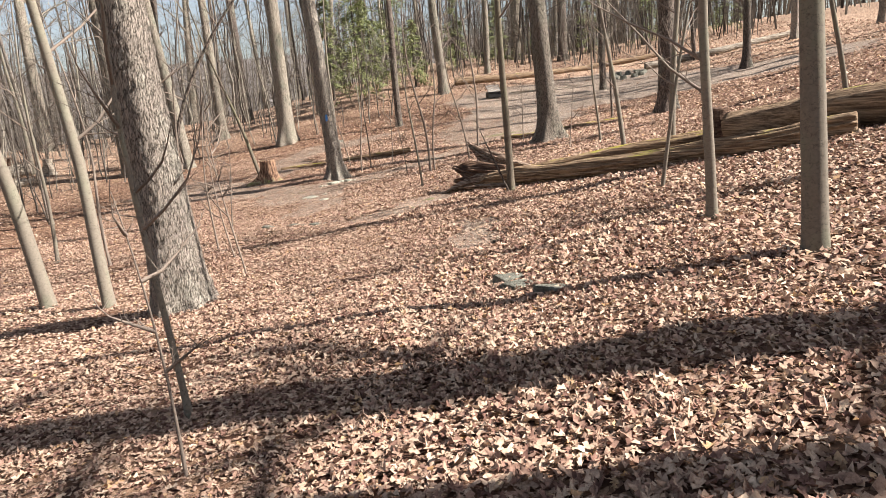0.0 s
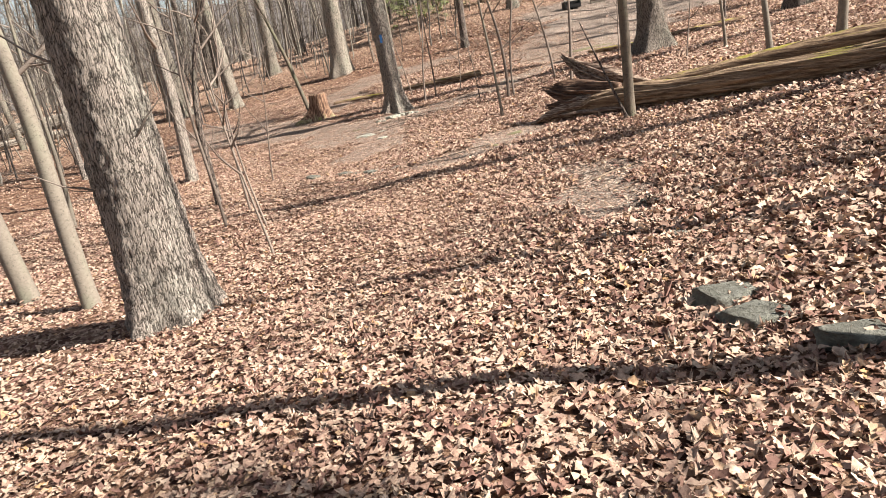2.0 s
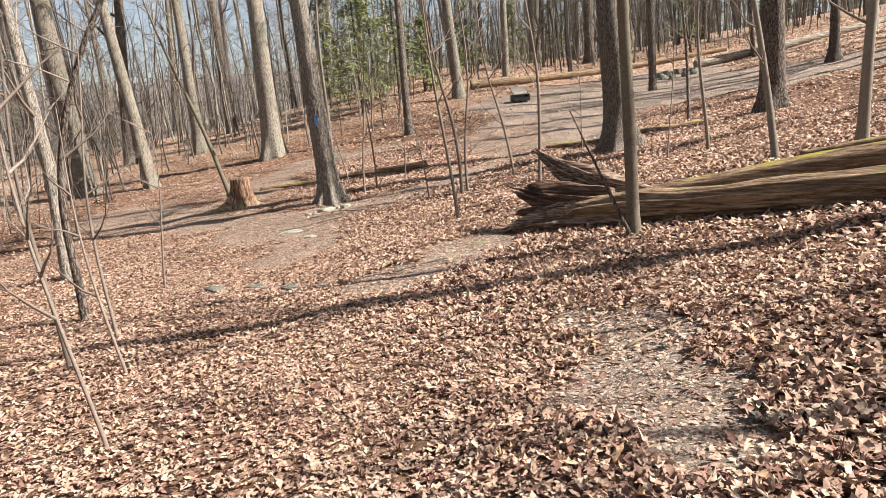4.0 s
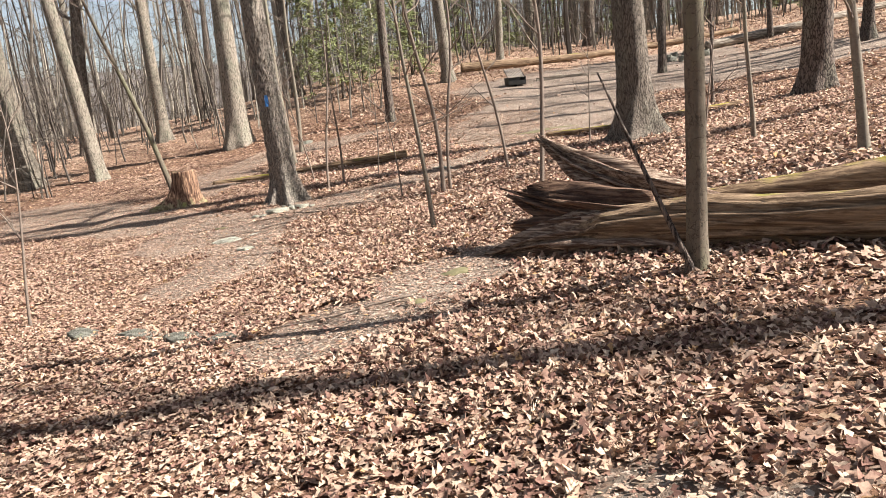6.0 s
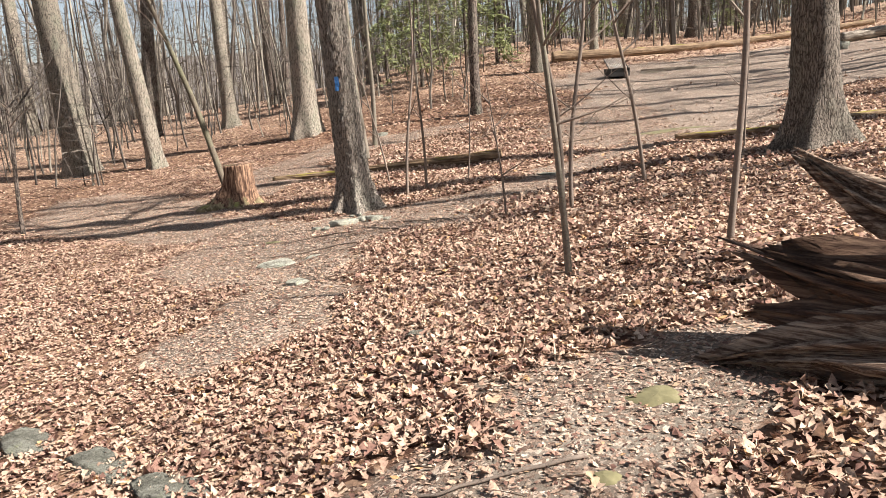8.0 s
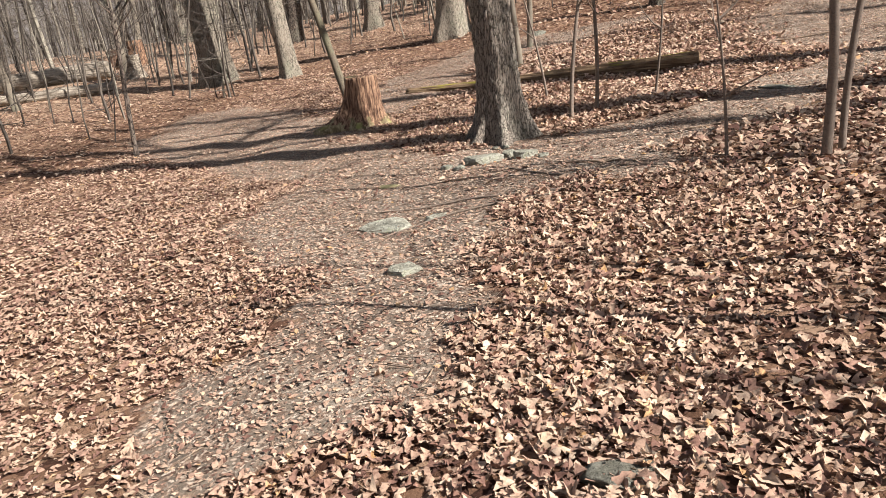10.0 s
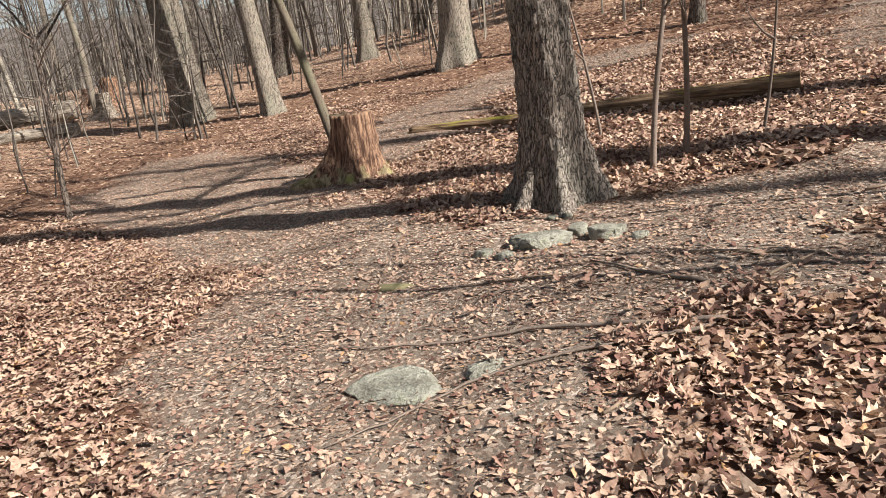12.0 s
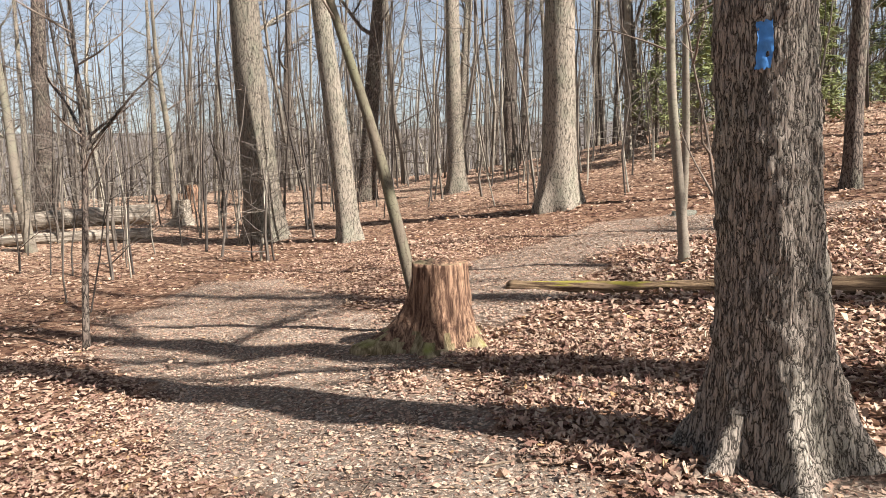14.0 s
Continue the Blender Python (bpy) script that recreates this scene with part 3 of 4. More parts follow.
# the blue blaze: paint that follows the bark
def blaze(owner, turn, low, high, half):
    src = next(o for o in owner.children if o.name.startswith("trunk")).data
    tree_bvh = BVHTree.FromPolygons([v.co for v in src.vertices], [tuple(f.vertices) for f in src.polygons])
    out, side = Vector((math.cos(turn), math.sin(turn), 0)), Vector((-math.sin(turn), math.cos(turn), 0))
    s, cols, rows = Shape(), 8, 26
    for i in range(rows + 1):
        z = low + (high - low) * i / rows
        for k in range(cols + 1):
            w = half * (2 * k / cols - 1) * (1 + 0.18 * noise.noise(Vector((z * 40, 1 if k < cols / 2 else 9, 0)))) + 0.008 * math.sin(z * 17)
            zz = z + 0.012 * noise.noise(Vector((k * 0.9, i > rows / 2, 3))) * (1 if i in (0, rows) else 0)
            hit = tree_bvh.ray_cast(Vector((-0.035 * zz, 0, zz)) + out * 0.8 + side * w, -out)
            s.v.append(hit[0] + hit[1] * 0.004)
    for i in range(rows):
        for k in range(cols):
            a = i * (cols + 1) + k
            s.f.append((a, a + 1, a + cols + 2, a + cols + 1))
    part("blaze", s, BLUE_MAT, owner, "blue painted blaze")


blaze(blazed, radians(-93), 1.81, 2.01, 0.033)


def hemlock(x, y, height, width, seed):
    rng = random.Random(seed)
    t = thing("hemlock_tree", x, y, gz(x, y), "young green hemlock with feathery drooping boughs", "evergreen", "evergreens in the woods")
    s, pts, rad, zs = trunk_shape(rng, 0.16, height, (0.0, 0.0), 0.2, (8, 0.5, height))
    part("trunk", s, BARK_DARK, t)
    for k in range(5):
        s = Shape()
        for _ in range(int(16 * height / 5)):
            h = rng.uniform(0.08, 0.98) * height
            a, L = rng.uniform(0, 6.283), width * (1.05 - h / height) * rng.uniform(0.6, 1.1)
            p = Vector((0, 0, h))
            d = Vector((math.cos(a), math.sin(a), -0.12))
            s.cone(p, p + d * L, 0.015)
            for _ in range(26):
                u = rng.uniform(0.2, 1.0)
                q = p + d * (L * u) + Vector((0, 0, -0.25 * L * u * u))
                o = Vector((rng.gauss(0, 1), rng.gauss(0, 1), rng.gauss(-0.2, 0.3))).normalized() * rng.uniform(0.12, 0.34)
                w = o.cross(Vector((0, 0, 1))).normalized() * rng.uniform(0.03, 0.06)
                b = len(s.v)
                s.v += [q, q + o * 0.5 + w, q + o, q + o * 0.5 - w, q + o * 0.5 + Vector((0, 0, 0.02))]
                s.f += [(b, b + 1, b + 4), (b + 1, b + 2, b + 4), (b + 2, b + 3, b + 4), (b + 3, b, b + 4)]
        part("foliage", s, NEEDLE_MAT, t, smooth_faces=False)
    return t


for i, (x, y, h, w) in enumerate(((-5.8, 39.6, 9.0, 2.1), (-4.2, 42.0, 9.5, 2.3), (-8.3, 45.0, 7.0, 1.8), (-3.0, 44.0, 4.0, 1.6), (-6.0, 47.0, 9.0, 2.4), (9.5, 55.0, 5.0, 2.0), (14.0, 56.0, 5.0, 2.2), (2.5, 53.0, 4.5, 2.0), (-0.5, 51.0, 5.0, 2.0), (6.0, 58.0, 6.0, 2.4), (18.5, 52.0, 5.0, 2.2))):
    hemlock(x, y, h, w, 300 + i)

# oaks upslope of the trail that shade it
for x, y, d, sd in ((8.6, 2.9, 0.55, 81), (11.0, 2.3, 0.5, 82), (7.6, 1.45, 0.5, 89), (10.6, 10.6, 0.4, 90), (15.0, 19.0, 0.5, 85), (16.0, 26.2, 0.5, 86),
                    (18.5, 28.4, 0.5, 181), (19.5, 30.6, 0.45, 182), (20.5, 33.0, 0.5, 183), (22.5, 34.8, 0.5, 184), (21.0, 37.2, 0.45, 185), (24.0, 31.5, 0.5, 186), (17.5, 39.0, 0.4, 187)):
    tree("oak_tree", x, y, d, (0.0, 0.0), OAK, BARK_OAK, 17, 0.5, (20, 0.25, 3), 10, 0.34, sd)

tree("young_tree", 10.0, 7.35, 0.26, (0.0, 0.0), "slim young tree upslope of the trail", BARK_DARK, 8.5, 0.4, (16, 0.25, 3), 6, 0.4, 84)

# slim saplings near the trail
SAP = "slim grey-brown sapling with bare side twigs"


def sapling(x, y, dia, lean, height, label=SAP, mat=None, seed=1, bend=0.05, bow=(0, 0), limbs=7, low=0.3, name="sapling", sweep=0.0):
    return tree(name, x, y, dia, lean, label, mat or BARK_SMOOTH, height, 0.25, (10, 0.14, height), limbs, low, seed, bend, 0.0, 4, "saplings along the trail", 0.004, "sapling", bow, sweep)


sapling(-5.3, 9.35, 0.17, (-0.03, -0.01), 9, seed=31, low=0.25)
sapling(-6.8, 10.3, 0.22, (-0.10, -0.05), 9, seed=32, low=0.3)
sapling(-2.0, 4.2, 0.05, (-0.02, 0.02), 3.6, seed=33, low=0.32, bend=0.07, label="crooked grey sapling with forking boughs")
sapling(2.5, 7.4, 0.115, (-0.02, 0.01), 7, seed=34, low=0.14, limbs=10, label="smooth grey sapling with short dead twigs")
sapling(2.62, 5.4, 0.19, (-0.03, 0.02), 10, seed=35, low=0.4, bend=0.02, label="straight smooth-barked young tree")
sapling(0.70, 13.1, 0.135, (0.0, 0.0), 9, seed=36, low=0.3, bend=0.02, mat=BARK_MOSSY, label="straight olive-brown sapling before the fallen log")
sapling(2.65, 9.9, 0.06, (0.15, -0.04), 4, seed=37, low=0.3)
sapling(4.4, 15.6, 0.16, (0.05, -0.02), 5.4, seed=38, low=0.25)
sapling(3.5, 16.2, 0.11, (-0.12, 0.03), 4.8, seed=39, low=0.25)
sapling(7.5, 14.4, 0.10, (-0.12, 0.06), 6, seed=40, bend=0.12)
sapling(-6.25, 14.55, 0.12, (0.0, 0.0), 6.4, seed=41, mat=BARK_DARK, bend=0.02, sweep=0.118, low=0.45, label="dark bent sapling that arches over the slope")
sapling(-3.42, 9.8, 0.03, (-0.08, -0.02), 2.6, seed=42, bend=0.1, mat=BARK_TWIG)
sapling(-8.4, 17.9, 0.25, (-0.01, 0.01), 10, seed=43, low=0.25, mat=BARK_OAK)
sapling(-13.5, 21.5, 0.16, (-0.04, 0.0), 9, seed=93, low=0.2, mat=BARK_OAK)
sapling(-1.23, 16.85, 0.055, (-0.06, 0.0), 4.6, seed=44, low=0.25)
sapling(-1.17, 19.6, 0.07, (-0.06, 0.0), 5.0, seed=45, mat=BARK_TWIG, low=0.22, bend=0.17)
sapling(-1.05, 19.7, 0.055, (0.01, 0.02), 5.0, seed=46, mat=BARK_TWIG, low=0.22, bend=0.17)
sapling(-0.05, 20.7, 0.05, (-0.07, 0.02), 4.6, seed=47, mat=BARK_TWIG, bend=0.16, bow=(-0.15, 0), low=0.2)
sapling(3.5, 19.1, 0.07, (-0.03, 0.02), 4.5, seed=48, bend=0.12)
sapling(5.1, 25.4, 0.09, (-0.03, 0.01), 6, seed=49, mat=BARK_DARK)
sapling(-5.2, 26.7, 0.13, (-0.05, 0.0), 8, seed=50, low=0.3)
sapling(-5.5, 28.9, 0.12, (0.03, 0.0), 8, seed=51, low=0.3)
forked = sapling(-11.25, 23.3, 0.08, (0.02, 0.03), 5.0, mat=BARK_DARK, seed=52, low=0.3, bend=0.06, limbs=9, label="slim sapling that forks above head height")
fk = random.Random(12)
for a, L in ((0.4, 1.9), (2.9, 1.7), (1.7, 1.2)):
    s = Shape()
    grow(s, fk, (0.05 + 0.02 * a, 0.07, 2.1 + 0.12 * a), (math.cos(a), math.sin(a), 0.75), L, 0.022, 1, 0.004)
    part("limb", s, BARK_DARK, forked)
sapling(-21.5, 29.6, 0.28, (-0.06, -0.06), 8, seed=53)
sapling(-22.6, 35.5, 0.24, (-0.03, -0.02), 9, seed=54)
sapling(-7.30, 23.98, 0.125, (-0.24, -0.06), 6, seed=55, mat=BARK_MOSSY, bend=0.05, low=0.45, label="mossy leaning sapling that grows beside the stump")
sapling(0.66, 13.02, 0.045, (-0.40, 0.22), 1.35, seed=56, mat=BARK_DARK, bend=0.03, limbs=0, label="broken dead stem that leans over the fallen log")
sapling(0.14, 17.3, 0.06, (-0.05, 0.0), 5.0, seed=57, mat=BARK_TWIG, bend=0.1, bow=(0.15, 0.0))
sapling(-4.9, 11.9, 0.05, (0.0, 0.0), 4.0, seed=58, mat=BARK_TWIG, bend=0.1)
sapling(-9.6, 15.2, 0.09, (0.04, 0.0), 6.0, seed=59, bend=0.06)
for i, (x, y, d, lx, h) in enumerate(((-4.6, 24.0, 0.035, -0.08, 2.8), (-4.1, 23.7, 0.035, -0.13, 2.4), (-3.5, 22.15, 0.05, 0.05, 3.6), (-3.25, 22.5, 0.05, 0.04, 3.6),
                                      (-1.85, 19.85, 0.03, -0.04, 1.7), (-2.6, 23.0, 0.03, 0.1, 2.2), (2.6, 18.6, 0.03, 0.05, 2.4), (1.7, 22.5, 0.03, -0.03, 2.2),
                                      (-4.2, 11.6, 0.03, -0.1, 2.4), (-5.0, 13.0, 0.04, 0.02, 3.4), (-7.4, 13.4, 0.06, -0.05, 5.0), (-1.6, 3.2, 0.02, -0.05, 1.5), (-5.6, 15.6, 0.03, 0.05, 2.6))):
    sapling(x, y, d, (lx, 0.01), h, "thin whip of a sapling with few twigs", BARK_TWIG, 60 + i, 0.12, limbs=4)


# ---- fallen logs ----
def log_shape(pts, rad, n=24, rough=0.12, seed=3.0, squash=1.0, splinter=0.0, grain=7.0):
    """Rough tube with furrows along it."""
    fine, fr = [], []
    for i in range(len(pts) - 1):
        a, b = Vector(pts[i]), Vector(pts[i + 1])
        m = max(2, int((b - a).length / 0.08))
        for k in range(m):
            fine.append(a.lerp(b, k / m))
            fr.append(rad[i] + (rad[i + 1] - rad[i]) * k / m)
    fine.append(Vector(pts[-1]))
    fr.append(rad[-1])

    def form(i, a, r):
        s = 0.08 * i
        q = Vector((math.cos(a) * 3.2 + seed, math.sin(a) * 3.2, s * 0.8))
        q2 = Vector((math.cos(a) * grain + seed, math.sin(a) * grain, s * 1.1))
        return r * (1 + rough * 1.6 * noise.noise(q) + rough * noise.noise(q2)) * (1 if squash == 1 else math.hypot(math.cos(a), squash * math.sin(a)))

    s = Shape()
    s.tube(fine, fr, n, True, form)
    if splinter:
        d = (fine[0] - fine[min(4, len(fine) - 1)]).normalized()
        for i in range(min(7, len(fine))):
            for k in range(n):
                a = 2 * math.pi * k / n
                s.v[i * n + k] += d * (splinter * (1 - i / 7) * (1.7 * noise.noise(Vector((math.cos(a) * 2.6 + seed, math.sin(a) * 2.6, 7))) + 1.3 * noise.noise(Vector((math.cos(a) * 8 + seed, math.sin(a) * 8, 3)))))
    return s


def ground_line(pts, lift, origin):
    return [(x - origin[0], y - origin[1], gz(x, y) + h - origin[2]) for (x, y), h in zip(pts, lift)]


def fallen(name, pts, rad, lift, mat, label, seed=1.0, rough=0.1, n=20):
    o = (pts[0][0], pts[0][1], gz(*pts[0]))
    d = Vector((pts[-1][0] - pts[0][0], pts[-1][1] - pts[0][1], 0))
    t = thing(name, *o, label, "fallen log", turn=math.degrees(math.atan2(d.y, d.x)))
    inv = Matrix.Rotation(-math.atan2(d.y, d.x), 4, "Z")
    local = [inv @ Vector(p) for p in ground_line(pts, lift, o)]
    part("log_trunk", log_shape(local, rad, n, rough, seed), mat, t)
    return t, o, inv


main_log, mo, minv = fallen("fallen_log", [(0.0, 14.45), (0.35, 14.2), (0.9, 13.8), (1.6, 13.2), (3.1, 12.15), (4.6, 11.1), (5.6, 10.4)], [0.06, 0.16, 0.19, 0.18, 0.17, 0.18, 0.16],
                            [0.10, 0.16, 0.16, 0.14, 0.12, 0.12, 0.11], LOG_MAT, "long rotten fallen log with a splintered root end", 2.0, 0.2, 56)


def local(p):
    return minv @ (Vector(p) - Vector(mo))


def prong(pts, rad, mat, label, seed, squash=1.0, splinter=0.08):
    part("root_prong", log_shape([local(p) for p in pts], rad, 72, 0.5, seed, squash, splinter, 6.0), mat, main_log, label)


prong([(0.0, 15.24, 0.02), (0.10, 15.14, -0.07), (0.22, 15.03, -0.17), (0.40, 14.87, -0.26), (0.66, 14.62, -0.38), (1.0, 14.3, -0.5), (1.35, 14.0, -0.6)], [0.025, 0.06, 0.09, 0.12, 0.15, 0.16, 0.12], LOG_BARE, "upturned splintered root prong", 5.0, 1.0, 0.16)
prong([(-0.22, 14.92, -0.44), (-0.12, 14.84, -0.47), (0.0, 14.74, -0.50), (0.25, 14.52, -0.53), (0.7, 14.12, -0.56)], [0.07, 0.13, 0.17, 0.20, 0.17], LOG_ROT, "dark rotten root prong", 9.0, 0.85, 0.30)
prong([(-0.55, 14.74, -0.90), (-0.38, 14.66, -0.84), (-0.15, 14.53, -0.78), (0.15, 14.32, -0.72), (0.6, 13.95, -0.68), (1.0, 13.65, -0.68)], [0.04, 0.10, 0.15, 0.18, 0.18, 0.08], LOG_BARE, "bleached low root prong", 13.0, 0.6, 0.30)
prong([(-0.35, 14.80, -0.66), (-0.15, 14.66, -0.66), (0.2, 14.38, -0.64)], [0.03, 0.08, 0.12], LOG_ROT, "short dark root splinter", 17.0, 1.0, 0.08)
fallen("fallen_log", [(0.95, 14.5), (2.15, 14.0), (3.6, 13.4), (5.0, 12.8)], [0.10, 0.15, 0.16, 0.16], [0.16, 0.22, 0.20, 0.15], LOG_MOSS, "mossy rotten log lying beside the larger one", 6.0, 0.12, 24)
fallen("fallen_log", [(4.55, 12.5), (5.6, 11.2), (7.2, 9.4), (9.5, 7.2)], [0.30, 0.31, 0.30, 0.26], [0.30, 0.30, 0.28, 0.25], LOG_MAT, "thick brown fallen trunk on the slope", 8.0, 0.08, 28)
fallen("fallen_log", [(-7.0, 25.6), (-5.5, 25.3), (-4.1, 25.1), (-2.1, 24.75)], [0.08, 0.10, 0.11, 0.11], [0.0, 0.01, 0.03, 0.05], LOG_MOSS, "low decaying log with moss behind the blazed oak", 4.0, 0.24, 32)
fallen("fallen_log", [(-0.6, 42.2), (3.0, 42.6), (7.0, 43.4), (13.0, 44.5)], [0.26, 0.18, 0.16, 0.13], [0.2, 0.14, 0.12, 0.1], LOG_MAT, "long grey log that borders the clearing", 14.0, 0.1, 14)
fallen("fallen_log", [(9.8, 39.6), (14.0, 40.0), (20.0, 41.5)], [0.2, 0.2, 0.16], [0.18, 0.18, 0.15], LOG_GREY, "grey log at the clearing's edge", 15.0, 0.1, 12)
fallen("fallen_log", [(1.1, 24.7), (2.4, 24.2), (3.6, 24.0), (5.3, 24.2)], [0.06, 0.07, 0.08, 0.08], [0.03, 0.03, 0.03, 0.03], LOG_MOSS, "sunken mossy log strip in the litter", 16.0, 0.15, 12)
fallen("fallen_log", [(3.6, 15.65), (4.4, 15.2), (5.6, 14.6)], [0.07, 0.08, 0.08], [0.06, 0.06, 0.06], LOG_MAT, "short brown log half buried in leaves", 17.0, 0.15, 12)
fallen("fallen_log", [(-21.5, 33.6), (-23.5, 32.0), (-27.0, 29.6)], [0.28, 0.28, 0.3], [0.45, 0.5, 0.4], LOG_GREY, "grey weathered log raised on another log", 18.0, 0.12, 14)
fallen("fallen_log", [(-19.8, 31.9), (-22.0, 30.8), (-25.5, 29.0)], [0.17, 0.18, 0.18], [0.12, 0.12, 0.12], LOG_GREY, "grey weathered log on the ground", 19.0, 0.1, 12)


# ---- stumps ----
def stump(x, y, dia, height, label, seed=1, mat=None, foot=None, root_turn=3.6):
    rng = random.Random(seed)
    t = thing("tree_stump", x, y, gz(x, y), label, "stump")
    sd = rng.uniform(0, 30)
    zs = [-0.2 + 0.03 * i for i in range(int((height + 0.2) / 0.03) + 1)]

    def form(i, a, r):
        h = max(zs[i], 0)
        lobe = math.exp(-h / (0.25 * height))
        rid = 0.5 + 0.5 * math.cos(5 * a + sd)
        far_root = max(0, math.cos(a - root_turn)) ** 10
        k = 1 + lobe * (0.35 + 0.55 * rid ** 2 + 1.3 * far_root) - 0.10 * h / height
        c = Vector((math.cos(a) * 6 + sd, math.sin(a) * 6, zs[i] * 2.2))
        return r * (k + 0.10 * (abs(noise.noise(c)) * 2 - 0.5) + 0.04 * noise.noise(c * 3))

    s = Shape()
    s.tube([(0, 0, z) for z in zs], [dia / 2] * len(zs), 64, False, form)
    n = len(s.v)
    top = n - 64
    ctr = len(s.v)
    for k in range(64):
        s.v[top + k] = s.v[top + k] + Vector((0, 0, 0.025 * noise.noise(Vector((k * 0.35, sd, 0)))))
    s.v.append(Vector((0, 0, height - 0.06)))
    for k in range(64):
        s.f.append((top + k, top + (k + 1) % 64, ctr))
    body = part("stump_body", s, mat or STUMP_MAT, t)
    if foot:
        body.data.materials.append(foot)
        for f in body.data.polygons:
            f.material_index = int(f.center.z < 0.05 + 0.22 * noise.noise(Vector((f.center.x * 7, f.center.y * 7, f.center.z * 3))))
    return t


stump(-6.88, 23.55, 0.52, 0.75, "weathered red-brown tree stump with spreading roots", 4, foot=STUMP_FOOT)
stump(-24.0, 37.8, 0.7, 1.0, "reddish stump beside grey logs", 6)
stump(-25.2, 37.9, 0.5, 0.7, "dark cut stump in the far litter", 7, LOG_ROT)
stump(-21.1, 34.4, 0.45, 0.8, "pale split stump in leaf litter", 8, LOG_GREY)
stump(4.4, 12.75, 0.42, 0.75, "dark broken stump beside the thick fallen trunk", 9, LOG_ROT)


# ---- stones ----
FLAT = "flat pale grey stone set in the trodden earth"


def stone(x, y, size, label, seed, turn=0.0, sink=0.35, name="stone"):
    rng = random.Random(seed)
    planes = [(Vector((rng.gauss(0, 1), rng.gauss(0, 1), rng.gauss(0.2, 0.7))).normalized(), rng.uniform(0.55, 0.85)) for _ in range(11)]
    planes += [(Vector((math.cos(k * 1.05 + rng.uniform(-0.4, 0.4)), math.sin(k * 1.05 + rng.uniform(-0.4, 0.4)), 0.15)).normalized(), rng.uniform(0.6, 0.9)) for k in range(6)]
    planes.append((Vector((rng.gauss(0, 0.12), rng.gauss(0, 0.12), 1)).normalized(), 0.5))
    bm = bmesh.new()
    bmesh.ops.create_icosphere(bm, subdivisions=4, radius=1)
    for v in bm.verts:
        c = v.co.copy()
        q = Vector([math.copysign(abs(w) ** 0.75, w) for w in c])
        q *= 1 + 0.28 * noise.noise(c * 1.3 + Vector((seed * 3.1, 0, 0))) + 0.10 * noise.noise(c * 3.5 + Vector((0, seed * 2.3, 0))) + 0.07 * noise.noise(c * 7) + 0.05 * noise.noise(c * 15)
        for pn, pd in planes:
            over = q.dot(pn) - pd
            if over > 0:
                q -= pn * (over * 0.97)
        q *= 1 + 0.07 * noise.noise(c * 3.7 + Vector((seed, 0, 0))) + 0.05 * noise.noise(c * 8 + Vector((0, seed, 0))) + 0.03 * noise.noise(c * 17)
        v.co = Vector((q.x * size[0] / 2, q.y * size[1] / 2, q.z * size[2] / 2))
    me = bpy.data.meshes.new(name)
    bm.to_mesh(me)
    bm.free()
    me.materials.append(STONE_PALE if label == FLAT else STONE_GREY if "lichened" in label else STONE_MAT)
    me.polygons.foreach_set("use_smooth", [True] * len(me.polygons))
    ob = new(name, me)
    ob.matrix_world = pose(x, y, gz(x, y) + size[2] * (0.5 - sink), rng.uniform(-6, 6), rng.uniform(-6, 6), turn)
    return tagged(ob, label, "stone", "stones by the trail")


stone(0.26, 6.45, (0.42, 0.34, 0.24), "mossy grey-green boulder among leaves", 1, 20, 0.52)
stone(0.32, 6.17, (0.44, 0.26, 0.20), "dark olive rock against a mossy boulder", 41, -8, 0.52)
stone(0.66, 5.85, (0.54, 0.30, 0.14), "long flat grey rock among leaves", 2, 15, 0.56)
stone(0.27, 8.72, (0.2, 0.12, 0.06), "small flat grey stone on the litter", 3, 10, 0.3)
stone(0.25, 7.6, (0.17, 0.2, 0.06), "small flat grey stone on the litter", 4, 40, 0.3)
stone(-3.85, 17.72, (0.34, 0.24, 0.13), FLAT, 5, 8, 0.45)
stone(-4.42, 18.78, (0.66, 0.42, 0.13), FLAT, 6, -5, 0.45)
stone(-4.02, 18.95, (0.44, 0.28, 0.1), FLAT, 7, 20, 0.72)
stone(-4.15, 20.57, (0.54, 0.32, 0.24), "lichened grey rock at the oak's foot", 8, 15, 0.45)
stone(-3.70, 20.64, (0.34, 0.28, 0.22), "smaller lichened grey rock at the oak's foot", 10, -10, 0.45)
stone(-4.33, 20.36, (0.16, 0.12, 0.10), "small lichened rock in the earth", 42, 30, 0.4)
stone(-3.92, 20.78, (0.22, 0.16, 0.16), "small lichened rock in the earth", 43, 70, 0.4)
stone(-3.5, 20.5, (0.16, 0.12, 0.10), "small lichened rock in the earth", 44, 10, 0.4)
stone(-4.5, 20.45, (0.2, 0.16, 0.1), "small lichened rock in the earth", 11, 0, 0.4)
stone(-4.16, 21.12, (0.12, 0.09, 0.07), "small pale stone between roots", 12, 0, 0.3)
stone(-4.06, 21.16, (0.10, 0.08, 0.07), "small pale stone between roots", 13, 50, 0.3)
stone(-2.25, 15.75, (0.36, 0.22, 0.08), "flat stone half covered by leaves", 14, 25, 0.4)
for i, (x, y, w) in enumerate(((-4.4, 14.6, 0.6), (-3.75, 14.3, 0.62), (-3.2, 14.02, 0.58), (-2.8, 13.7, 0.36))):
    stone(x, y, (w, 0.32, 0.13), "flat grey stone in a row across the trail", 20 + i, -25, 0.5)
stone(-1.2, 22.75, (0.6, 0.4, 0.1), "flat grey rock in the litter", 25, 0, 0.6)
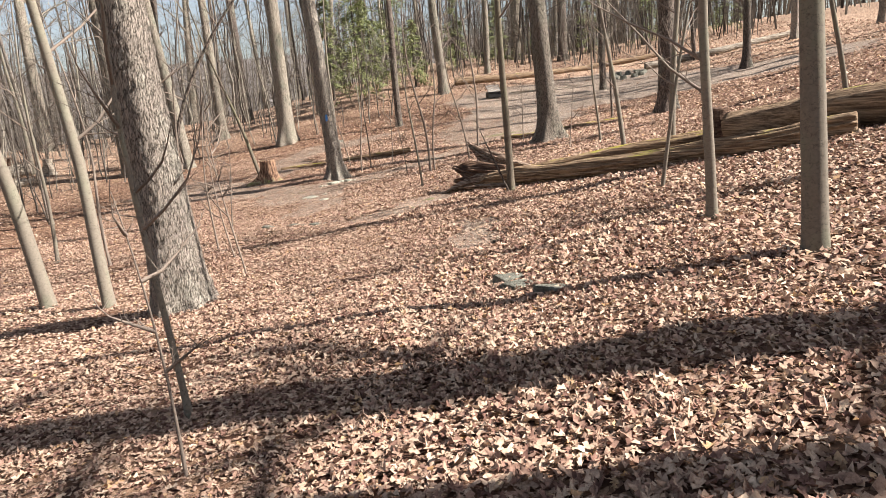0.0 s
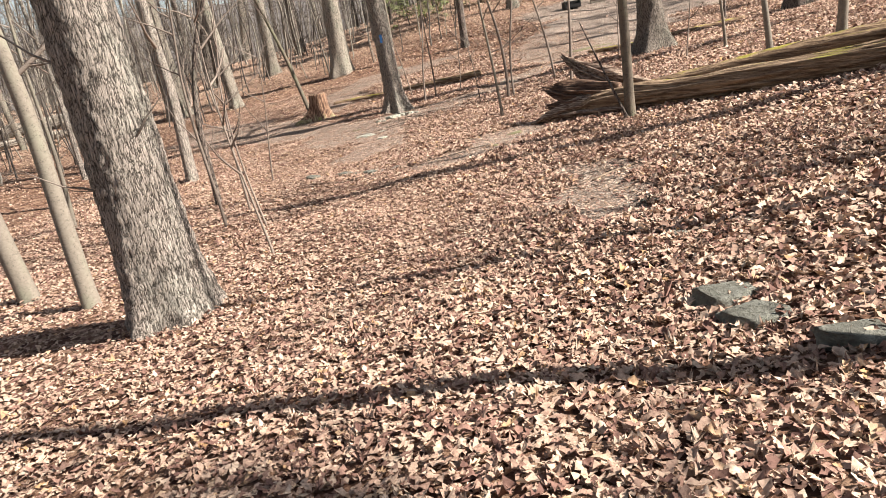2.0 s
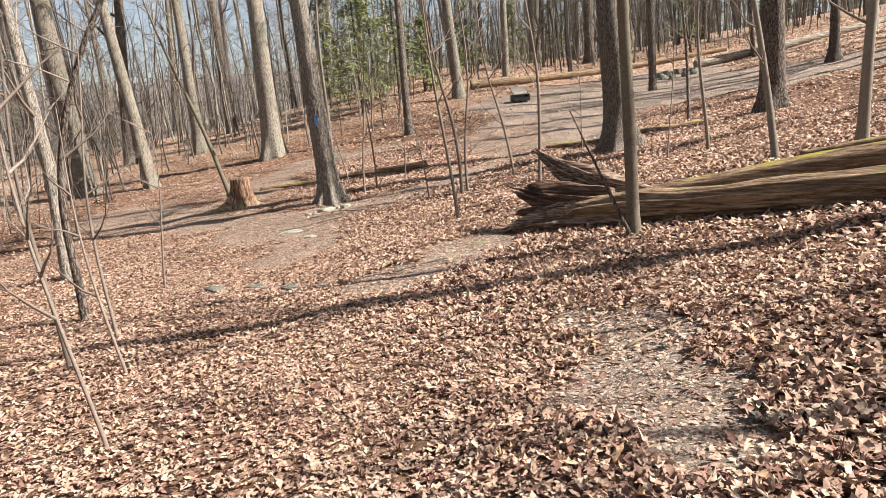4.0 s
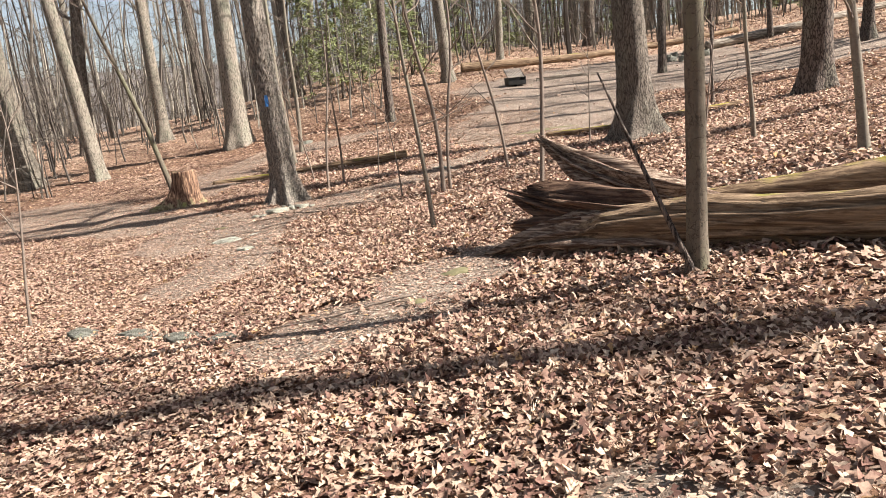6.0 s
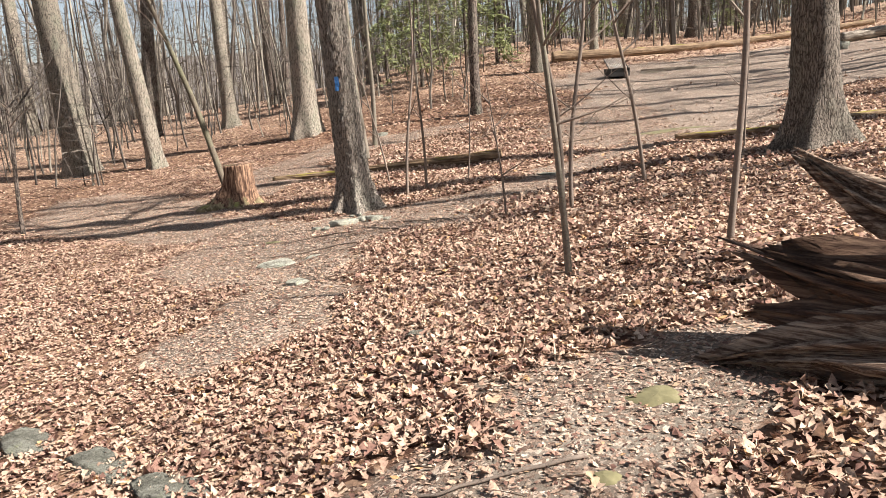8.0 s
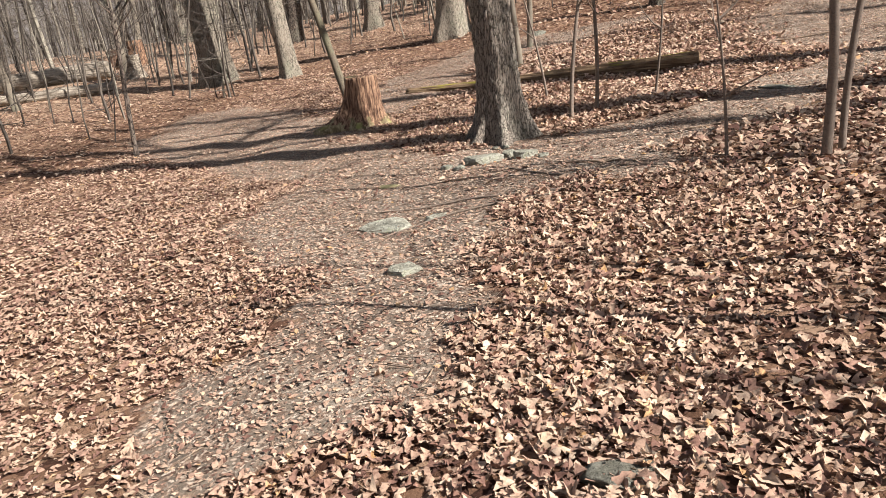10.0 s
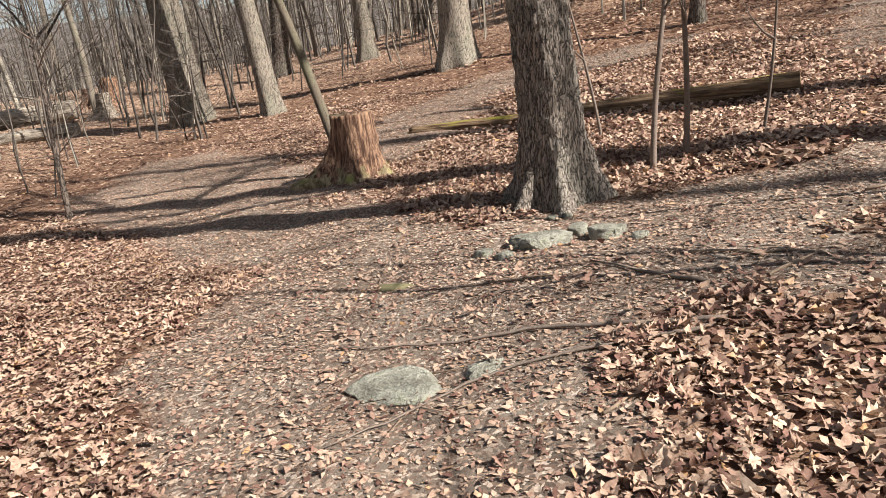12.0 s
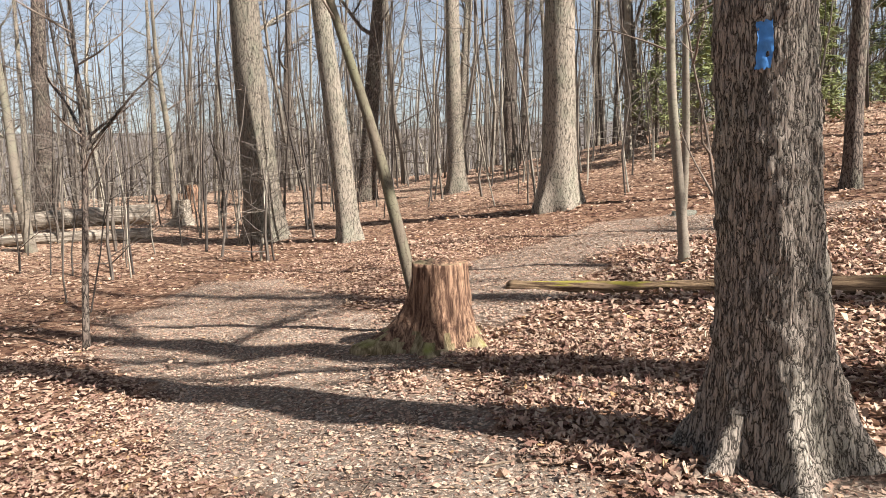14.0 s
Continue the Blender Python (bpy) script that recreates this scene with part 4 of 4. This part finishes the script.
stone(-5.6, 30.2, (0.5, 0.4, 0.3), "grey rock in the litter", 26, 0, 0.5)
for i in range(9):
    a = i * 0.7
    stone(8.6 + 0.75 * math.cos(a), 38.3 + 0.7 * math.sin(a), (0.5, 0.42, 0.42), "pale rock in a ring round a fire pit", 30 + i, i * 40, 0.3, "fire_ring_stone")


# ---- picnic clearing ----
def grill(x, y, turn):
    t = thing("charcoal_grill", x, y, gz(x, y), "low black iron park grill with a raised grate", "grill", turn=turn)
    s = Shape()
    s.tube([(0, 0, -0.3), (0, 0, 0.2)], [0.06, 0.06], 12)
    part("post", s, IRON_MAT, t)
    s = Shape()
    for lo, hi in (((-0.34, -0.26, 0.18), (0.34, 0.26, 0.20)), ((-0.34, 0.245, 0.20), (0.34, 0.265, 0.46)), ((-0.355, -0.26, 0.20), (-0.335, 0.26, 0.46)), ((0.335, -0.26, 0.20), (0.355, 0.26, 0.46)),
                   ((-0.34, -0.265, 0.20), (0.34, -0.245, 0.34))):
        s.box(lo, hi)
    part("firebox", s, IRON_MAT, t, smooth_faces=False)
    s = Shape()
    for x in (-0.34, 0.34):
        s.tube([(x, -0.12, 0.47), (x, 0.34, 0.80)], [0.014, 0.014], 6)
    g = part("grate_frame", s, IRON_MAT, t)
    for i in range(11):
        s = Shape()
        s.tube([(-0.30 + 0.06 * i, -0.12, 0.47), (-0.30 + 0.06 * i, 0.34, 0.80)], [0.015, 0.015], 6)
        part("bar", s, GRATE_MAT, g)
    return t


grill(1.42, 36.6, 15).location.z -= 0.14
pad = thing("timber_edging", 4.2, 37.4, gz(4.2, 37.4), "low grey timber edging round a bare pad", "edging", turn=6)
for x0, x1, y0 in ((-1.9, 2.4, 0.0), (-1.6, 2.6, 1.7)):
    s = Shape()
    s.box((x0, y0 - 0.05, -0.3), (x1, y0 + 0.05, 0.07))
    part("timber", s, LOG_GREY, pad, smooth_faces=False)


# ---- leaf litter ----
def leaf_form(width, steps):
    """One flat leaf along x, one long: midrib and lobed edges, as vertices and triangles."""
    k = len(width)
    v, f = [], []
    for i, (s, w, back) in enumerate(width):
        v += [(s, 0, 0), (s + back, w, 0), (s + back, -w, 0)]
    for i in range(k - 1):
        a, b = 3 * i, 3 * i + 3
        f += [(a, b, b + 1), (a, b + 1, a + 1), (a, b + 2, b), (a, a + 2, b + 2)]
    return np.array(v, float), np.array(f, int)


OAK_LEAF = leaf_form([(0.0, 0.012, 0), (0.15, 0.06, 0.0), (0.26, 0.21, 0.09), (0.38, 0.07, 0.0), (0.52, 0.31, 0.11), (0.66, 0.09, 0.0), (0.8, 0.23, 0.08), (0.88, 0.09, 0.0), (1.0, 0.05, 0.03)], 8)
OVAL_LEAF = leaf_form([(0.0, 0.012, 0), (0.25, 0.24, 0.05), (0.45, 0.13, 0.0), (0.68, 0.27, 0.07), (1.0, 0.02, 0)], 4)
MID_LEAF = (np.array([(0.45, 0, 0.02), (0, 0, 0), (0.24, 0.2, 0.04), (0.4, 0.09, 0.0), (0.64, 0.27, 0.05), (1, 0.03, 0), (0.78, -0.2, 0.04), (0.6, -0.08, 0.0), (0.36, -0.28, 0.05)], float),
            np.array([(0, k, k % 8 + 1) for k in range(1, 9)], int)[:, ::-1].copy())
SMALL_LEAF = leaf_form([(0.0, 0.02, 0), (0.5, 0.27, 0.04), (1.0, 0.03, 0)], 3)
SLOPE_LEAF = (np.array([(0, 0, 0), (0.35, 0.26, 0.05), (1, 0.05, 0), (0.7, -0.24, 0.06), (0.25, -0.17, 0.02)], float), np.array([(0, 4, 1), (1, 4, 3), (1, 3, 2)], int))


def scatter(rng, forms, x, y, size, tilt, lift, curl):
    """Leaves at x, y as one array of vertices and triangles."""
    vs, fs, base = [], [], 0
    pick = rng.integers(0, len(forms), len(x))
    for kk, (v, f) in enumerate(forms):
        m = np.nonzero(pick == kk)[0]
        n = len(m)
        if not n:
            continue
        s = size[m][:, None]
        lx, ly = (v[:, 0] - 0.5)[None, :] * s, v[:, 1][None, :] * s * rng.uniform(0.75, 1.25, (n, 1))
        lx, ly = lx + rng.normal(0, 0.045, lx.shape) * s, ly + rng.normal(0, 0.035, ly.shape) * s
        c1, c2 = rng.normal(0, curl, (n, 1)), rng.normal(curl * 0.5, curl, (n, 1))
        lz = (c1 * (lx / s) ** 2 + 5.0 * c2 * (np.abs(ly) / s) ** 2) * s + rng.normal(0, 0.02, lx.shape) * s
        tl = tilt[m][:, None]
        ta, tb, yaw = rng.normal(0, 1, (n, 1)) * tl, rng.normal(0, 1, (n, 1)) * tl, rng.uniform(0, 6.283, (n, 1))
        y1, z1 = ly * np.cos(ta) - lz * np.sin(ta), ly * np.sin(ta) + lz * np.cos(ta)
        x2, z2 = lx * np.cos(tb) + z1 * np.sin(tb), -lx * np.sin(tb) + z1 * np.cos(tb)
        px = x[m][:, None] + x2 * np.cos(yaw) - y1 * np.sin(yaw)
        py = y[m][:, None] + x2 * np.sin(yaw) + y1 * np.cos(yaw)
        low = z2.min(1, keepdims=True)
        pz = land(x[m], y[m])[:, None] + z2 - 0.55 * low + lift[m][:, None]
        vs.append(np.stack([px, py, pz], -1).reshape(-1, 3))
        fs.append((f[None] + (np.arange(n) * len(v))[:, None, None] + base).reshape(-1, 3))
        base += n * len(v)
    return np.concatenate(vs), np.concatenate(fs)


def trail_x(y):
    return np.interp(y, [-5, 0, 5, 8.3, 10, 13, 15, 18, 22], [0, 0, -0.9, -0.85, -1.0, -1.9, -2.5, -4.2, -6.0])


def litter(name, rng, count, box, keep, forms, size, tilt, lift, curl, label):
    x, y = rng.uniform(box[0], box[1], count), rng.uniform(box[2], box[3], count)
    m = keep(x, y)
    ragged = 0.25 * np.sin(5.1 * x + 2.3 * y) * np.sin(4.3 * y - 1.7 * x)
    m &= rng.random(count) > 0.985 * smooth(0.15, 0.6, bare_at(x, y) + ragged)
    x, y = x[m], y[m]
    n = len(x)
    heap = 0.5 + 0.5 * np.sin(1.1 * x + 0.5) * np.sin(0.9 * y + 0.7 * x)
    v, f = scatter(rng, forms, x, y, rng.uniform(size[0], size[1], n) * (0.8 + 0.3 * heap) * (0.78 + 0.18 * smooth(-0.8, 0.6, x - trail_x(y))), tilt * (0.6 + 0.8 * smooth(-0.5, 1.2, x - trail_x(y))), rng.uniform(0, lift, n) * (0.4 + heap), curl)
    ob = new(name, big_mesh(name, v, f, LEAF_MAT, True))
    return tagged(ob, label, "leaf litter", kind="stuff"), n


lr = np.random.default_rng(5)
off_trail = lambda x, y: np.where(y > 24, 9.0, np.abs(x - trail_x(y)))
litter("leaf_litter", lr, 330000, (-8.5, 2.2, -1.5, 24), lambda x, y: off_trail(x, y) < 1.5, [OAK_LEAF, OVAL_LEAF, MID_LEAF, MID_LEAF, MID_LEAF], (0.034, 0.096), 0.24, 0.034, 0.5, "dry brown and tan oak leaves covering the trail side")
litter("leaf_litter", lr, 300000, (-10, 4, -1.5, 24), lambda x, y: (off_trail(x, y) >= 1.5) & (off_trail(x, y) < 3.2), [MID_LEAF], (0.04, 0.10), 0.26, 0.032, 0.45, "dry lobed leaves heaped beside the trail")
litter("leaf_litter", lr, 290000, (-12, 7, -1, 30), lambda x, y: off_trail(x, y) >= 3.2, [SLOPE_LEAF], (0.05, 0.105), 0.26, 0.035, 0.45, "dry fallen leaves spread over the slope")
litter("leaf_litter", lr, 115000, (-32, 22, 2, 52), lambda x, y: ((x < -12) | (x > 7) | (y > 30)) & (x > -34 + 0.2 * y), [SLOPE_LEAF], (0.085, 0.16), 0.26, 0.04, 0.4, "dry fallen leaves under the far trees")

# crumbs of leaf and bark on the trodden earth
CRUMB = (np.array([(0, 0, 0), (0.5, 0.3, 0.04), (1, 0, 0), (0.45, -0.28, 0.02)], float), np.array([(0, 1, 3), (1, 2, 3)], int))
n = 560000
cx, cy = lr.uniform(-13, 1.5, n), lr.uniform(7, 31, n)
keep = lr.random(n) < smooth(0.1, 0.6, bare_at(cx, cy)) * 0.9 + 0.05
cx, cy = cx[keep], cy[keep]
v, f = scatter(lr, [CRUMB], cx, cy, lr.uniform(0.008, 0.032, len(cx)) * lr.choice([0.6, 1.0, 1.7], len(cx)), np.full(len(cx), 0.22), lr.uniform(0, 0.008, len(cx)), 0.2)
tagged(new("leaf_crumbs", big_mesh("leaf_crumbs", v, f, DEBRIS_MAT)), "broken leaf crumbs on the trodden earth", "leaf crumbs", kind="stuff")
twigs = Shape()
tr = random.Random(9)
for _ in range(6500):
    x, y = tr.uniform(-12, 3), tr.uniform(1, 30)
    if tr.random() > 0.25 + float(bare_at(x, y)):
        continue
    a, L = tr.uniform(0, 6.283), tr.uniform(0.06, 0.32)
    z = gz(x, y) + 0.012
    twigs.cone((x, y, z), (x + L * math.cos(a), y + L * math.sin(a), gz(x + L * math.cos(a), y + L * math.sin(a)) + tr.uniform(0.005, 0.04)), tr.uniform(0.0015, 0.005))
tagged(new("fallen_twigs", twigs.mesh("fallen_twigs", STICK_MAT)), "thin fallen twigs on the ground", "twigs", kind="stuff")


def fallen_stick(x, y, turn, length, r, seed):
    rng = random.Random(seed)
    s = Shape()
    pts = [(length * k / 6, rng.gauss(0, 0.02) * length, 0) for k in range(7)]
    w = [(x + p[0] * math.cos(turn) - p[1] * math.sin(turn), y + p[0] * math.sin(turn) + p[1] * math.cos(turn)) for p in pts]
    s.tube([(a - x, b - y, gz(a, b) - gz(x, y) + r * 0.8) for a, b in w], [r * (1 - 0.08 * k) for k in range(7)], 8)
    s.cone((w[3][0] - x, w[3][1] - y, gz(*w[3]) - gz(x, y) + r), (w[3][0] - x + 0.3 * length * math.cos(turn + 0.7), w[3][1] - y + 0.3 * length * math.sin(turn + 0.7), gz(*w[3]) - gz(x, y) + 0.05), r * 0.6)
    ob = new("stick", s.mesh("stick", STICK_MAT))
    ob.location = (x, y, gz(x, y))
    return tagged(ob, "dry fallen stick lying on the leaves", "stick", "fallen sticks")


for i, (x, y, t, L, r) in enumerate(((-0.1, 9.9, 0.5, 0.7, 0.012), (-1.9, 7.2, 0.6, 1.1, 0.012), (-2.7, 6.6, 0.9, 0.9, 0.01), (-3.2, 20.1, -0.2, 0.7, 0.01), (-2.9, 19.6, 0.9, 0.5, 0.01), (-4.3, 19.9, 0.1, 0.4, 0.008),
                                     (-2.2, 21.0, 0.2, 0.6, 0.01), (-3.5, 18.5, 0.9, 0.35, 0.008), (-10.2, 29.0, 2.2, 0.9, 0.025), (-5.6, 21.2, 0.4, 0.5, 0.008), (-1.0, 25.9, 0.4, 1.6, 0.012), (0.6, 11.3, 1.1, 0.6, 0.012))):
    fallen_stick(x, y, t, L, r, 400 + i)


def fallen_branch(line, r, seed):
    """A long thin dark branch that lies along a line of the ground."""
    rng = random.Random(seed)
    pts = []
    for (ax, ay), (bx, by) in zip(line, line[1:]):
        m = max(2, int(math.hypot(bx - ax, by - ay) / 0.09))
        pts += [(ax + (bx - ax) * k / m, ay + (by - ay) * k / m + rng.gauss(0, 0.008)) for k in range(m)]
    pts.append(line[-1])
    x, y = pts[0]
    z0, n = gz(x, y), len(pts)
    s = Shape()
    s.tube([(a - x, b - y, gz(a, b) - z0 + r * 1.1) for a, b in pts], [r * (1 - 0.7 * k / n) for k in range(n)], 7)
    for k in range(2, n - 1, 3):
        a, b = pts[k]
        t, L = rng.uniform(0, 6.283), rng.uniform(0.06, 0.2)
        q = (a + L * math.cos(t), b + L * math.sin(t))
        s.cone((a - x, b - y, gz(a, b) - z0 + r), (q[0] - x, q[1] - y, gz(*q) - z0 + rng.uniform(0.01, 0.05)), r * 0.35)
    ob = new("fallen_branch", s.mesh("fallen_branch", BARK_TWIG))
    ob.location = (x, y, z0)
    return tagged(ob, "thin dark fallen branch across the trodden earth", "branch", "fallen sticks")


fallen_branch([(-3.05, 19.2), (-3.95, 19.28), (-4.95, 19.17)], 0.013, 1)
fallen_branch([(-3.1, 19.15), (-3.92, 18.93), (-4.13, 18.8), (-4.55, 18.28)], 0.010, 2)
fallen_branch([(-3.12, 19.66), (-3.75, 20.1)], 0.012, 3)
fallen_branch([(-1.3, 13.95), (-1.9, 13.75), (-2.7, 13.7)], 0.010, 4)


def moss_patch(x, y, w, d, seed):
    s = Shape()
    n = 28
    for ring, hh in ((1.0, -0.01), (0.8, 0.006), (0.45, 0.014), (0.0, 0.016)):
        for k in range(n):
            a = 2 * math.pi * k / n
            q = ring * (1 + 0.5 * noise.noise(Vector((math.cos(a) * 1.6 + seed, math.sin(a) * 1.6, 0))))
            px, py = w * q * math.cos(a), d * q * math.sin(a)
            s.v.append(Vector((px, py, gz(x + px, y + py) - gz(x, y) + hh + 0.008 * noise.noise(Vector((px * 30, py * 30, seed))))))
    for i in range(3):
        for k in range(n):
            a, b = i * n + k, i * n + (k + 1) % n
            s.f.append((a, b, b + n, a + n))
    ob = new("moss_patch", s.mesh("moss_patch", MOSS_MAT))
    ob.location = (x, y, gz(x, y))
    return tagged(ob, "low cushion of yellow-green moss on earth", "moss", "moss patches")


for i, (x, y, w, d) in enumerate(((-0.93, 14.45, 0.16, 0.10), (-1.25, 13.8, 0.10, 0.06), (-5.0, 20.05, 0.16, 0.08), (1.3, 25.8, 0.9, 0.2))):
    moss_patch(x, y, w, d, 3.0 * i)

# ---- far woods ----
def woods(name, rng, count, place, stem, height, boughs, twigs, reach, thin, label):
    """Bare stems with curved boughs and twigs, too many to count."""
    V, F, T = [], [], []
    base = 0

    def tube(pts, rad, sides, tone):
        nonlocal base
        k = len(pts)
        ang = np.arange(sides) * 2 * np.pi / sides
        d = pts[-1] - pts[0]
        d = d / (np.linalg.norm(d) + 1e-9)
        u = np.cross(d, (0.31, 0.95, 0.0) if abs(d[2]) > 0.5 else (0, 0, 1.0))
        u /= np.linalg.norm(u)
        w = np.cross(d, u)
        V.append((pts[:, None, :] + rad[:, None, None] * (np.cos(ang)[None, :, None] * u + np.sin(ang)[None, :, None] * w)).reshape(-1, 3))
        i, j = np.meshgrid(np.arange(k - 1), np.arange(sides), indexing="ij")
        a, b = base + i * sides + j, base + i * sides + (j + 1) % sides
        F.append(np.stack([np.stack([a, b, b + sides], -1), np.stack([a, b + sides, a + sides], -1)], 2).reshape(-1, 3))
        T.append(np.full(k * sides, tone))
        base += k * sides

    for _ in range(count):
        x, y = place(rng)
        h, r, tone = rng.uniform(*height), rng.uniform(*stem), rng.uniform(0, 1)
        t = np.linspace(0, 1, 7)
        wob = np.cumsum(rng.normal(0, 0.014 * h, (7, 2)), 0)
        wob -= wob[0]
        lean = rng.normal(0, 0.07, 2)
        pts = np.stack([x + lean[0] * h * t + wob[:, 0], y + lean[1] * h * t + wob[:, 1], gz(x, y) - 0.3 + h * t], -1)
        rad = r * (1 - 0.85 * t)
        tube(pts, rad, 5, tone)
        for _ in range(boughs):
            q = rng.uniform(0.16, 0.98)
            k = min(5, int(q * 6))
            o = pts[k] + (pts[k + 1] - pts[k]) * (q * 6 - k)
            a, L = rng.uniform(0, 6.283), h * rng.uniform(*reach) * (1.15 - 0.75 * q)
            d = np.array((math.cos(a), math.sin(a), rng.uniform(-0.05, 0.7)))
            bend = np.array((rng.normal(0, 0.35), rng.normal(0, 0.35), rng.normal(0.25, 0.3)))
            s4 = np.linspace(0, 1, 4)[:, None]
            bp = o + d * L * s4 + bend * L * 0.5 * s4 ** 2
            br = np.maximum(r * (1 - 0.85 * q) * 0.42, thin * 1.5) * (1 - 0.8 * s4[:, 0])
            tube(bp, br, 3, tone * 0.8)
            n = twigs
            if not n:
                continue
            uu = rng.uniform(0.15, 1, n)
            st = o + d * L * uu[:, None] + bend * L * 0.5 * uu[:, None] ** 2
            dr = d + rng.normal(0, 0.65, (n, 3))
            en = st + dr * (L * rng.uniform(0.2, 0.5, n))[:, None]
            sd = np.cross(dr, (0.2, 0.3, 0.93))
            sd = sd / (np.linalg.norm(sd, axis=1, keepdims=True) + 1e-9) * thin
            V.append(np.stack([st + sd, st - sd, st + (0, 0, 1.6 * thin), en], 1).reshape(-1, 3))
            bb = base + 4 * np.arange(n)[:, None, None]
            F.append((np.array([(0, 1, 3), (1, 2, 3), (2, 0, 3)])[None] + bb).reshape(-1, 3))
            T.append(np.full(4 * n, tone * 0.7))
            base += 4 * n
    ob = new(name, big_mesh(name, np.concatenate(V), np.concatenate(F), BARK_FAR))
    ob.data.attributes.new("tone", "FLOAT", "POINT").data.foreach_set("value", np.concatenate(T).astype(np.float32))
    return tagged(ob, label, "woods", kind="stuff")


def ring(lo, hi, a0, a1):
    def place(rng):
        while True:
            d, a = math.sqrt(rng.uniform(lo * lo, hi * hi)), radians(rng.uniform(a0, a1))
            x, y = d * math.cos(a) - 3, d * math.sin(a) + 12
            if not (x > -3.5 and y < 45) and not (x > -13 and y < 33):
                return x, y
    return place


wr = np.random.default_rng(11)
woods("understory_stems", wr, 900, ring(15, 50, 58, 176), (0.012, 0.045), (2.5, 9), 8, 5, (0.18, 0.42), 0.005, "thin bare understory stems with fine twigs")
woods("understory_stems", wr, 45, ring(14, 30, 122, 174), (0.014, 0.03), (3, 6), 16, 9, (0.3, 0.65), 0.003, "bare young trees with long level sprays of twigs")
woods("understory_stems", wr, 260, ring(34, 62, 38, 100), (0.015, 0.06), (3, 10), 9, 4, (0.16, 0.4), 0.007, "thin bare stems behind the clearing")
woods("far_woods", wr, 900, ring(34, 92, 20, 185), (0.03, 0.15), (8, 18), 11, 3, (0.10, 0.28), 0.011, "bare grey-brown woods in the distance")
woods("far_woods", wr, 1500, ring(86, 240, 15, 190), (0.08, 0.24), (12, 19), 7, 1, (0.16, 0.34), 0.05, "bare woods on the far valley side")

# ---- single leaves beside the trail, on the litter ----
leaf_meshes = []
for k in range(8):
    v, f = scatter(np.random.default_rng(70 + k), [OAK_LEAF if k % 2 else OVAL_LEAF], np.zeros(1), np.zeros(1), np.full(1, 0.095), np.full(1, 0.2), np.zeros(1), 0.3)
    v[:, 2] -= v[:, 2].min()
    leaf_meshes.append(big_mesh("leaf", v, f, LEAF_ONE))
pr = random.Random(77)
for i in range(300):
    y = pr.uniform(15.2, 21.5)
    x = float(trail_x(y)) + pr.choice((-1, 1, 1)) * pr.uniform(0.3, 1.9)
    if bare_at(x, y) > 0.35:
        y, x = 9.0 + 0.02 * i, float(trail_x(9.0 + 0.02 * i)) + pr.uniform(-1.6, 1.6)
    leaf = new("leaf", leaf_meshes[i % 8])
    leaf.parent = ground
    leaf.matrix_world = pose(x, y, gz(x, y) + 0.02 * (1 - float(bare_at(x, y))), pr.uniform(-12, 12), pr.uniform(-12, 12), pr.uniform(0, 360))
